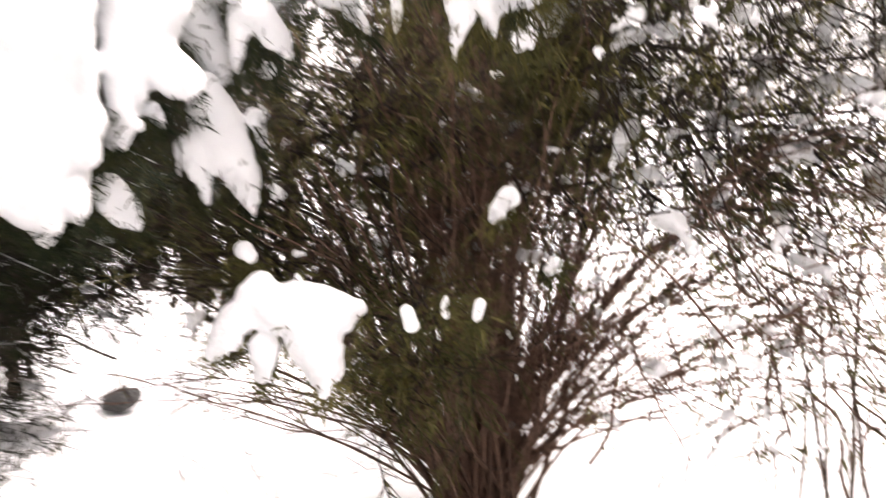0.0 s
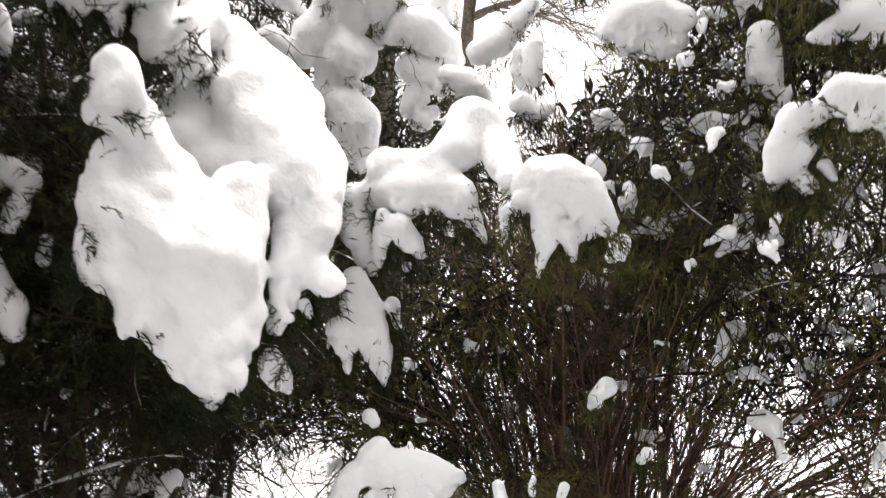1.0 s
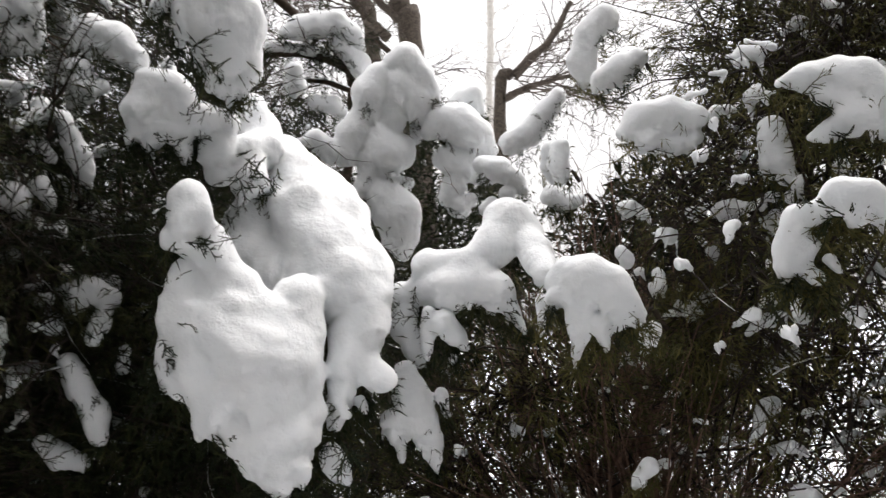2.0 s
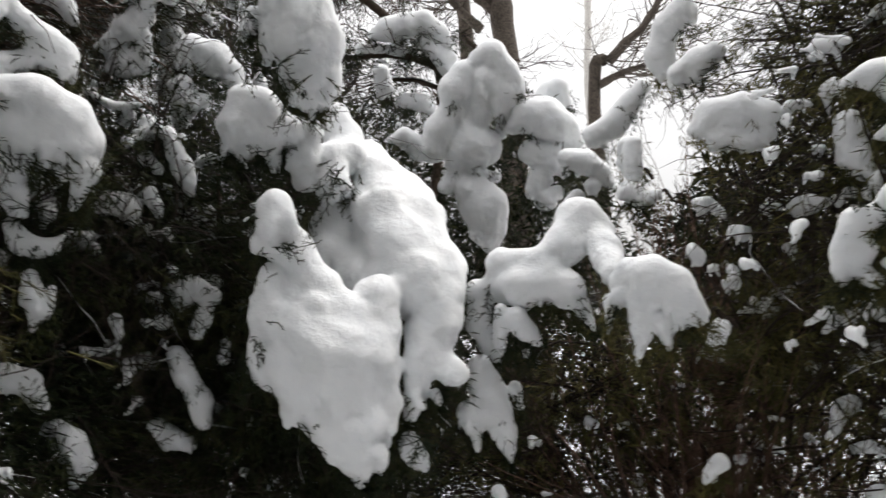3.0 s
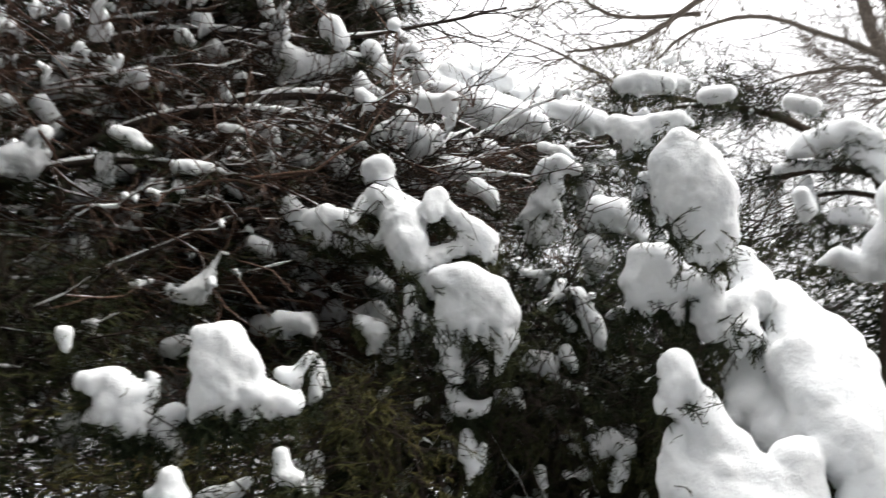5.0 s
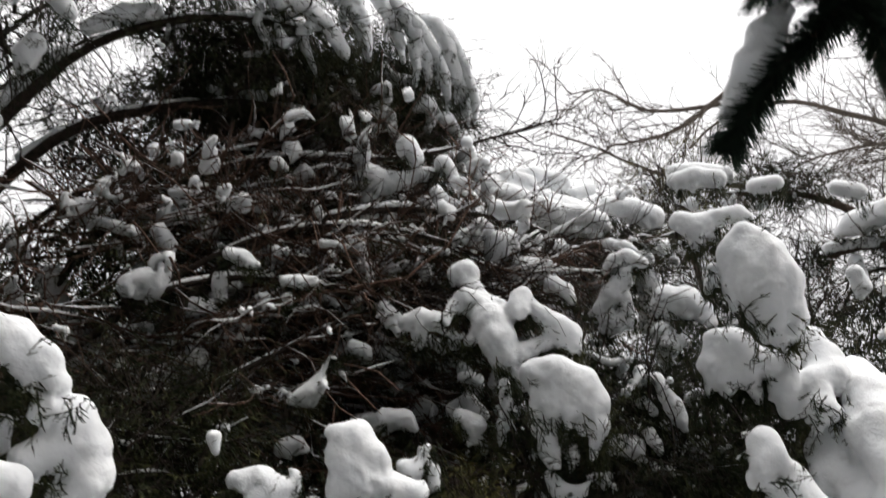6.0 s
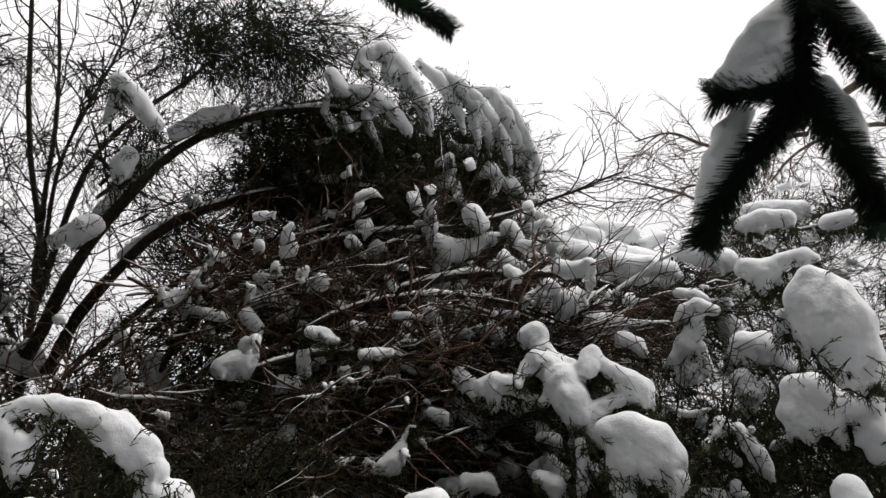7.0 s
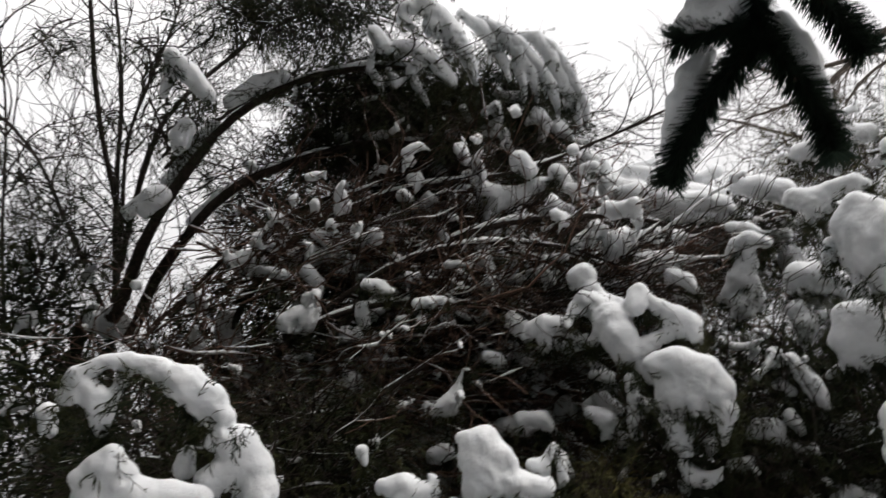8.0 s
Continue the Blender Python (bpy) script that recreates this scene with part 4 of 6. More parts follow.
snow_load("snow load on a thick rear bough",
    [(-2.039, 3.697, 3.627, 0.035), (-1.923, 3.769, 3.609, 0.042), (-1.804, 3.835, 3.598, 0.035)],
    [(-1.598, 3.939, 3.579, 0.061), (-1.545, 3.988, 3.512, 0.077), (-1.543, 4.020, 3.424, 0.046)])
snow_load("small snow bag on a rear twig",
    [(-1.941, 3.799, 3.506, 0.046), (-1.959, 3.828, 3.402, 0.054), (-1.946, 3.862, 3.326, 0.027)])
snow_load("snow cushion on a rear twig",
    [(-1.842, 3.929, 3.284, 0.054), (-1.743, 3.984, 3.261, 0.061), (-1.696, 4.020, 3.214, 0.038)])
snow_load("snow cushion on a high rear bough",
    [(-2.720, 3.178, 4.443, 0.065), (-2.617, 3.288, 4.404, 0.081), (-2.483, 3.420, 4.356, 0.065)])
snow_load("dim snow patch deep in the bush",
    [(-2.322, 0.469, 2.435, 0.037), (-2.296, 0.541, 2.424, 0.046), (-2.257, 0.620, 2.442, 0.042), (-2.253, 0.661, 2.380, 0.030)])
snow_load("dim snow patch deep in the bush",
    [(-2.347, 0.933, 2.500, 0.041), (-2.343, 0.966, 2.433, 0.036)])
snow_load("dim snow patch behind a low bough",
    [(-2.337, 0.108, 2.316, 0.041), (-2.323, 0.155, 2.324, 0.041), (-2.317, 0.189, 2.306, 0.024)])
snow_load("snow drape behind the bird-shaped scrap",
    [(-2.817, 0.089, 2.417, 0.033), (-2.812, 0.126, 2.396, 0.029)])
snow_load("snow lump in the thicket",
    [(-2.497, 0.441, 3.350, 0.040), (-2.469, 0.499, 3.366, 0.050), (-2.484, 0.540, 3.306, 0.035)])
snow_load("snow lump in the thicket",
    [(-2.468, 0.653, 3.249, 0.040), (-2.454, 0.708, 3.230, 0.035)])
snow_load("snow lump in the thicket",
    [(-2.390, 0.818, 3.255, 0.035), (-2.378, 0.863, 3.234, 0.040)])
snow_load("snow lump in the thicket",
    [(-2.835, 0.214, 3.259, 0.027), (-2.817, 0.286, 3.260, 0.037), (-2.796, 0.358, 3.262, 0.021)])
snow_load("snow lump in the thicket",
    [(-2.628, 0.378, 3.115, 0.035), (-2.619, 0.420, 3.107, 0.030)])
snow_load("snow lump in the thicket",
    [(-2.774, 0.203, 3.146, 0.041), (-2.774, 0.236, 3.128, 0.031)])
snow_load("lumpy snow shelf on a leaning branch",
    [(-2.352, 1.298, 3.727, 0.045), (-2.304, 1.393, 3.701, 0.062), (-2.254, 1.518, 3.638, 0.062), (-2.204, 1.614, 3.596, 0.056), (-2.142, 1.703, 3.577, 0.056), (-2.087, 1.796, 3.531, 0.050), (-2.076, 1.836, 3.491, 0.028)],
    [(-2.328, 1.436, 3.619, 0.034), (-2.270, 1.558, 3.566, 0.034), (-2.208, 1.679, 3.509, 0.028)])
snow_load("long snow roll over crossing branches",
    [(-2.679, 1.503, 3.994, 0.073), (-2.644, 1.632, 3.921, 0.093), (-2.581, 1.783, 3.857, 0.106), (-2.523, 1.917, 3.792, 0.106), (-2.448, 2.041, 3.753, 0.086)],
    [(-2.608, 1.575, 4.033, 0.046), (-2.559, 1.696, 3.987, 0.053)])
snow_load("dim snow patch deep in the bush",
    [(-2.708, 0.593, 3.488, 0.040), (-2.685, 0.673, 3.480, 0.045), (-2.680, 0.732, 3.445, 0.025)])
snow_load("snow lump in the thicket",
    [(-2.305, -0.166, 3.143, 0.032), (-2.302, -0.103, 3.131, 0.039), (-2.304, -0.047, 3.107, 0.024)])
snow_load("snow lump in the thicket",
    [(-2.176, 0.700, 3.158, 0.033), (-2.177, 0.741, 3.113, 0.035)])
snow_load("snow drape deep in the bush",
    [(-2.291, 0.921, 2.470, 0.039), (-2.281, 0.971, 2.396, 0.048), (-2.270, 1.019, 2.323, 0.039)])
snow_load("dim snow patch deep in the bush",
    [(-2.500, 0.140, 1.999, 0.052), (-2.493, 0.187, 1.912, 0.043)])
snow_load("dim snow patch deep in the bush",
    [(-2.467, 0.496, 2.456, 0.044), (-2.435, 0.586, 2.458, 0.054), (-2.400, 0.674, 2.470, 0.039)])
snow_load("dim snow patch deep in the bush",
    [(-2.103, 1.365, 1.931, 0.039), (-2.091, 1.382, 1.837, 0.030)])
snow_load("dim snow patch deep in the bush",
    [(-2.250, 0.874, 2.008, 0.023), (-2.236, 0.907, 1.963, 0.019)])
snow_load("snow lump on a rear twig",
    [(-1.741, 2.053, 3.657, 0.047), (-1.662, 2.128, 3.654, 0.059), (-1.592, 2.207, 3.626, 0.047)])
snow_load("snow ridge on a rear bough",
    [(-1.588, 2.490, 3.632, 0.050), (-1.503, 2.556, 3.626, 0.043)],
    [(-1.298, 2.743, 3.532, 0.043), (-1.228, 2.808, 3.486, 0.043)])
snow_load("snow strip lying on an arching limb",
    [(-2.972, -1.189, 4.061, 0.035), (-2.893, -1.067, 4.213, 0.045), (-2.813, -0.926, 4.352, 0.042)])
snow_load("snow strip lying on an arching limb",
    [(-2.690, -0.843, 4.447, 0.041), (-2.621, -0.682, 4.541, 0.051), (-2.587, -0.545, 4.578, 0.041)])
snow_load("snow strip lying on an arching limb",
    [(-3.045, -1.052, 3.840, 0.031), (-2.986, -0.896, 3.969, 0.041), (-2.933, -0.750, 4.066, 0.034)])
snow_load("snow strip lying on an arching limb",
    [(-3.124, -1.405, 3.941, 0.043), (-3.088, -1.252, 4.046, 0.053)])
snow_load("snow pad among crossing twigs",
    [(-2.872, -0.356, 3.343, 0.051), (-2.923, -0.438, 3.229, 0.063), (-2.958, -0.491, 3.143, 0.044)])
snow_load("snow pad among crossing twigs",
    [(-2.801, -0.090, 3.428, 0.044), (-2.766, 0.030, 3.454, 0.038), (-2.723, 0.117, 3.509, 0.029)])
snow_load("snow bank on drooping branches",
    [(-2.588, 1.416, 3.913, 0.071), (-2.543, 1.572, 3.824, 0.092), (-2.476, 1.752, 3.728, 0.099), (-2.399, 1.892, 3.682, 0.092), (-2.344, 2.001, 3.625, 0.064)])
snow_load("snow bank on drooping branches",
    [(-2.715, 1.674, 4.096, 0.053), (-2.634, 1.813, 4.077, 0.075), (-2.561, 1.950, 4.038, 0.068)])
snow_load("snow bank on drooping branches",
    [(-2.319, 2.088, 3.793, 0.051), (-2.245, 2.206, 3.745, 0.072), (-2.187, 2.309, 3.686, 0.072)])
snow_load("snow lump on a drooping branch",
    [(-2.716, 1.361, 4.183, 0.059), (-2.714, 1.449, 4.107, 0.074), (-2.716, 1.502, 4.051, 0.044)])
snow_load("dim snow drape under the branches",
    [(-2.508, 2.488, 3.420, 0.067), (-2.523, 2.541, 3.276, 0.089), (-2.595, 2.516, 3.151, 0.059)])
snow_load("grey snow lump caught among dark cedar twigs",
    [(-2.365, 0.722, 3.207, 0.026), (-2.301, 0.775, 3.221, 0.039), (-2.264, 0.818, 3.176, 0.026)])
snow_load("grey snow lump caught among dark cedar twigs",
    [(-2.462, 0.626, 3.256, 0.020), (-2.428, 0.664, 3.220, 0.033), (-2.409, 0.691, 3.174, 0.015)])
snow_load("grey snow lump caught among dark cedar twigs",
    [(-2.684, 0.460, 2.845, 0.026), (-2.625, 0.508, 2.859, 0.047), (-2.579, 0.552, 2.844, 0.039)])
snow_load("grey snow lump caught among dark cedar twigs",
    [(-2.573, 0.442, 3.051, 0.021), (-2.537, 0.478, 3.029, 0.029)])
snow_load("grey snow lump caught among dark cedar twigs",
    [(-2.465, 0.594, 2.808, 0.025), (-2.419, 0.640, 2.780, 0.034), (-2.382, 0.682, 2.741, 0.021)])
snow_load("grey snow lump caught among dark cedar twigs",
    [(-1.807, 1.195, 2.987, 0.041), (-1.772, 1.236, 2.944, 0.034), (-1.760, 1.258, 2.897, 0.015)])
snow_load("grey snow lump caught among dark cedar twigs",
    [(-2.147, 0.817, 2.467, 0.032), (-2.093, 0.864, 2.470, 0.049), (-2.048, 0.914, 2.423, 0.028)])
snow_load("grey snow lump caught among dark cedar twigs",
    [(-2.039, 0.817, 2.585, 0.024), (-1.991, 0.865, 2.559, 0.032)])
snow_load("grey snow lump caught among dark cedar twigs",
    [(-1.753, 1.324, 2.644, 0.013), (-1.705, 1.376, 2.599, 0.017), (-1.631, 1.439, 2.606, 0.011)])
snow_load("grey snow lump caught among dark cedar twigs",
    [(-2.221, 0.374, 2.745, 0.032), (-2.204, 0.422, 2.707, 0.041), (-2.200, 0.450, 2.669, 0.018)])
snow_load("grey snow lump caught among dark cedar twigs",
    [(-2.676, -0.146, 3.079, 0.024), (-2.639, -0.102, 3.107, 0.044), (-2.605, -0.054, 3.118, 0.024)])
snow_load("grey snow lump caught among dark cedar twigs",
    [(-2.877, -0.406, 2.961, 0.029), (-2.848, -0.350, 2.945, 0.029)])
snow_load("grey snow lump caught among dark cedar twigs",
    [(-2.053, 0.437, 2.403, 0.032), (-2.012, 0.512, 2.386, 0.039), (-2.003, 0.548, 2.348, 0.017)])
snow_load("grey snow lump caught among dark cedar twigs",
    [(-1.849, 0.682, 2.375, 0.029), (-1.829, 0.737, 2.333, 0.042), (-1.854, 0.731, 2.272, 0.025)])
snow_load("grey snow lump caught among dark cedar twigs",
    [(-2.287, 0.626, 3.171, 0.025), (-2.303, 0.593, 3.185, 0.020)])
snow_load("grey snow lump caught among dark cedar twigs",
    [(-2.404, 0.315, 3.036, 0.019), (-2.388, 0.361, 3.000, 0.024)])
snow_load("grey snow lump caught among dark cedar twigs",
    [(-2.084, 0.738, 3.204, 0.017), (-2.056, 0.792, 3.189, 0.019)])
snow_load("grey snow lump caught among dark cedar twigs",
    [(-2.799, -0.223, 2.496, 0.019), (-2.801, -0.203, 2.455, 0.033), (-2.814, -0.205, 2.419, 0.014)])
snow_load("grey snow lump caught among dark cedar twigs",
    [(-2.512, 0.144, 3.030, 0.022), (-2.490, 0.168, 3.052, 0.017)])
snow_load("grey snow lump caught among dark cedar twigs",
    [(-2.398, 0.264, 3.507, 0.025), (-2.405, 0.281, 3.454, 0.025)])
snow_load("grey snow lump caught among dark cedar twigs",
    [(-2.529, 0.106, 3.772, 0.041), (-2.515, 0.142, 3.746, 0.021)])
snow_load("grey snow lump caught among dark cedar twigs",
    [(-2.836, -0.453, 3.529, 0.025), (-2.872, -0.492, 3.495, 0.035)])
NODES = np.array(load_nodes)


ARCH_LIMBS = [
    (.043, .014, [(-3.56, -1.70, 3.17), (-3.32, -1.46, 3.37), (-3.05, -1.26, 3.81), (-2.79, -0.89, 4.32), (-2.62, -0.48, 4.55), (-2.51, -0.08, 4.62), (-2.45, 0.25, 4.60)]),
    (.037, .011, [(-3.38, -1.38, 3.25), (-3.15, -1.19, 3.61), (-2.90, -0.85, 3.95), (-2.79, -0.47, 4.12), (-2.69, -0.08, 4.20), (-2.61, 0.31, 4.19)]),
    (.022, .006, [(-3.07, -0.90, 3.01), (-2.91, -0.63, 3.47), (-2.74, -0.23, 3.75), (-2.61, 0.15, 3.86), (-2.50, 0.49, 3.87), (-2.38, 0.79, 3.88), (-2.19, 1.26, 4.01), (-2.10, 1.64, 4.17)]),
    (.03, .008, [(-2.68, -0.38, 2.88), (-2.62, -0.08, 3.25), (-2.47, 0.24, 3.42), (-2.36, 0.60, 3.52), (-2.26, 0.96, 3.52), (-2.12, 1.28, 3.45), (-1.90, 1.58, 3.21)]),
    (.018, .005, [(-2.56, -0.56, 2.96), (-2.48, -0.17, 3.09), (-2.41, 0.17, 3.09), (-2.24, 0.47, 2.99), (-2.10, 0.68, 2.81)]),
    (.02, .006, [(-2.74, -0.77, 2.73), (-2.61, -0.38, 3.09), (-2.46, 0.02, 3.32), (-2.31, 0.44, 3.38), (-2.18, 0.85, 3.30), (-2.01, 1.11, 3.10)]),
    (.02, .006, [(-3.36, -1.17, 3.37), (-3.13, -0.79, 3.71), (-2.90, -0.34, 3.91), (-2.80, 0.06, 3.98), (-2.65, 0.36, 3.91)]),
    (.014, .004, [(-2.33, -0.22, 2.55), (-2.32, 0.12, 2.75), (-2.26, 0.46, 2.93), (-2.09, 0.82, 2.98), (-1.92, 1.16, 2.94)]),
]
BARE_LIMBS = [
    (0.034, 0.010, [(-4.22, -1.61, 3.14), (-4.06, -1.59, 3.64), (-3.92, -1.58, 4.24), (-3.60, -1.72, 4.94), (-3.29, -1.78, 5.65), (-3.14, -1.81, 6.10)]),
    (0.024, 0.008, [(-4.01, -1.58, 3.78), (-3.70, -1.58, 4.43), (-3.43, -1.56, 5.06), (-3.08, -1.62, 5.77)]),
    (0.024, 0.008, [(-3.96, -1.56, 3.92), (-3.63, -1.39, 4.61), (-3.43, -1.18, 4.95), (-3.28, -0.77, 5.35), (-3.07, -0.43, 5.71)]),
    (0.020, 0.006, [(-4.06, -1.63, 3.63), (-3.87, -1.89, 4.21), (-3.69, -2.11, 4.66), (-3.61, -2.43, 4.99)]),
    (0.017, 0.005, [(-3.86, -1.55, 4.13), (-3.54, -1.50, 4.73), (-3.31, -1.26, 5.42), (-3.16, -1.12, 5.91)]),
    (0.014, 0.005, [(-3.67, -1.28, 4.56), (-3.45, -0.80, 4.95), (-3.36, -0.26, 5.21), (-3.25, 0.31, 5.38)]),
    (0.014, 0.005, [(-3.81, -2.15, 3.40), (-3.57, -2.18, 3.97), (-3.28, -2.18, 4.69), (-2.94, -2.23, 5.27)]),
]
FAR_LIMBS = [
    (.17, .07, [(-2.37, 7.47, 4.89), (-2.43, 7.42, 5.49), (-2.54, 7.44, 6.30), (-2.61, 7.40, 7.12)]),
    (.05, .012, [(-2.44, 7.44, 5.31), (-2.61, 7.24, 5.49), (-2.82, 7.02, 5.76), (-3.25, 6.73, 6.16), (-3.73, 6.35, 6.54), (-4.36, 6.04, 6.59), (-4.83, 5.94, 6.43)]),
    (.06, .02, [(-2.49, 7.44, 5.89), (-2.58, 7.33, 6.04), (-2.77, 7.17, 6.40), (-2.92, 7.02, 6.94)]),
    (.03, .008, [(-3.73, 5.94, 5.28), (-4.27, 5.05, 5.55), (-4.36, 4.60, 5.62), (-4.50, 4.10, 5.85), (-4.72, 3.63, 6.07)]),
    (.045, .01, [(-2.93, 5.88, 6.65), (-3.56, 5.27, 6.31), (-4.05, 4.81, 5.96), (-4.43, 4.19, 5.84)]),
    (.025, .006, [(-3.65, 5.30, 6.18), (-4.10, 4.59, 6.19), (-4.24, 4.09, 6.40), (-4.42, 3.73, 6.36)]),
]
FARB_LIMBS = [
    (.11, .06, [(-3.11, 8.14, 5.36), (-3.13, 7.90, 5.88), (-3.29, 7.81, 6.61), (-3.28, 7.77, 7.30)]),
    (.035, .01, [(-3.12, 7.97, 5.75), (-3.39, 7.68, 6.09), (-3.94, 7.36, 6.19), (-4.34, 7.23, 6.22)]),
]
FARC_LIMBS = [
    (.07, .06, [(-2.69, 12.50, 5.60), (-2.58, 12.40, 6.64), (-2.48, 12.36, 7.82)]),
]
FARD_LIMBS = [
    (.09, .03, [(-1.49, 7.86, 4.20), (-1.23, 7.78, 4.61), (-0.86, 7.93, 4.98), (-0.60, 8.10, 5.45)]),
    (.05, .02, [(-1.40, 7.83, 4.36), (-1.09, 7.86, 4.46), (-0.66, 8.00, 4.55)]),
    (.06, .02, [(-2.55, 7.23, 5.07), (-2.76, 7.02, 5.34), (-2.91, 6.83, 5.59)]),
]
REAR_LIMBS = [
    (.035, .03, [(-1.87, 4.45, 2.98), (-1.79, 4.38, 3.38), (-1.72, 4.21, 3.64), (-1.83, 4.15, 3.96)]),
    (.035, .012, [(-1.94, 4.01, 3.87), (-2.02, 3.91, 3.98), (-2.17, 3.77, 4.10), (-2.42, 3.68, 4.22), (-2.62, 3.51, 4.27)]),
    (.035, .015, [(-1.61, 4.08, 3.50), (-1.77, 3.98, 3.58), (-1.90, 3.79, 3.58), (-2.06, 3.71, 3.57)]),
    (.02, .006, [(-1.65, 4.11, 3.37), (-1.81, 4.01, 3.44), (-2.00, 3.91, 3.45), (-2.14, 3.85, 3.41)]),
    (.02, .006, [(-1.56, 4.33, 3.81), (-1.31, 4.29, 3.54), (-1.15, 4.30, 3.37)]),
]


# ---- bushes ----
def in_ball(count, centre, radii, shell=0.0):
    d = unit(rng.normal(size=(count, 3)))
    r = rng.uniform(shell**3, 1, count)[:, None] ** 0.42
    uneven = 1 + 0.16 * lumpy(d * 1.0, 0.45, int(abs(centre[0] * 100)) + 3, 1)[:, None]
    return np.asarray(centre) + d * r * uneven * np.asarray(radii), d


def snow_caps(lines, radii, thick=1.5, broken=0.35, least=0.0, most=1.0):
    """Ridges of snow that lie along the upper side of the lines."""
    fine = np.linspace(0, lines.shape[1] - 1.001, lines.shape[1] * 2)
    k, f = fine.astype(int), (fine % 1)
    lines = lines[:, k] * (1 - f)[:, None] + lines[:, k + 1] * f[:, None]
    radii = radii[:, k] * (1 - f) + radii[:, k + 1] * f
    up = lines.copy()
    up[..., 2] += radii * 0.95
    m, n, _ = lines.shape
    flat = 1 - np.abs(unit(np.gradient(lines, axis=1))[..., 2])
    swell = least + rng.random((m, n)) * (1.5 - least)
    gaps = np.repeat(rng.random((m, n // 2 + 1)) < broken, 2, axis=1)[:, :n]
    swell = np.where(gaps, 0.02, swell)
    swell[:, 1:-1] = (swell[:, :-2] + 2 * swell[:, 1:-1] + swell[:, 2:]) / 4
    r = np.minimum(radii * thick * swell * flat**1.6, most)
    r[:, 0] = r[:, -1] = 0.0008
    return tubes(up, r, 4)


def clear_of_snow(lines):
    """Which lines neither pierce a snow load nor hang over its open side."""
    good = np.ones(len(lines), bool)
    for reach in (0.0, 0.1, 0.2, 0.3):
        for a in range(0, len(NODES), 60):
            n = NODES[a:a + 60]
            c = n[:, :3] + unit(CLEARING - n[:, :3]) * reach
            for k in range(lines.shape[1]):
                d2 = ((lines[:, k, None] - c[None]) ** 2).sum(-1)
                good &= ~(d2 < (n[:, 3] * 1.16) ** 2).any(1)
    return good


def tufts(points, dirs, size, blades=9, width=0.085):
    """Small bunches of pointed leaf blades, for foliage too deep in a bush to be told apart."""
    m = len(points)
    size = np.broadcast_to(size, (m,))
    verts = []
    for _ in range(blades):
        d = unit(dirs + rng.normal(0, 0.75, (m, 3)))
        s = unit(np.cross(d, rng.normal(size=(m, 3))))
        ln = (size * rng.uniform(0.6, 1.25, m))[:, None]
        base = points + rng.normal(0, 0.3, (m, 3)) * size[:, None]
        mid = base + d * ln * 0.5 + np.cross(d, s) * ln * 0.06
        verts.append(np.stack([base, mid + s * ln * width, base + d * ln - np.array([0, 0, 0.15]) * ln, mid - s * ln * width], 1))
    v = np.concatenate(verts).reshape(-1, 3)
    return v, np.arange(len(v)).reshape(-1, 4)


clot_places = []


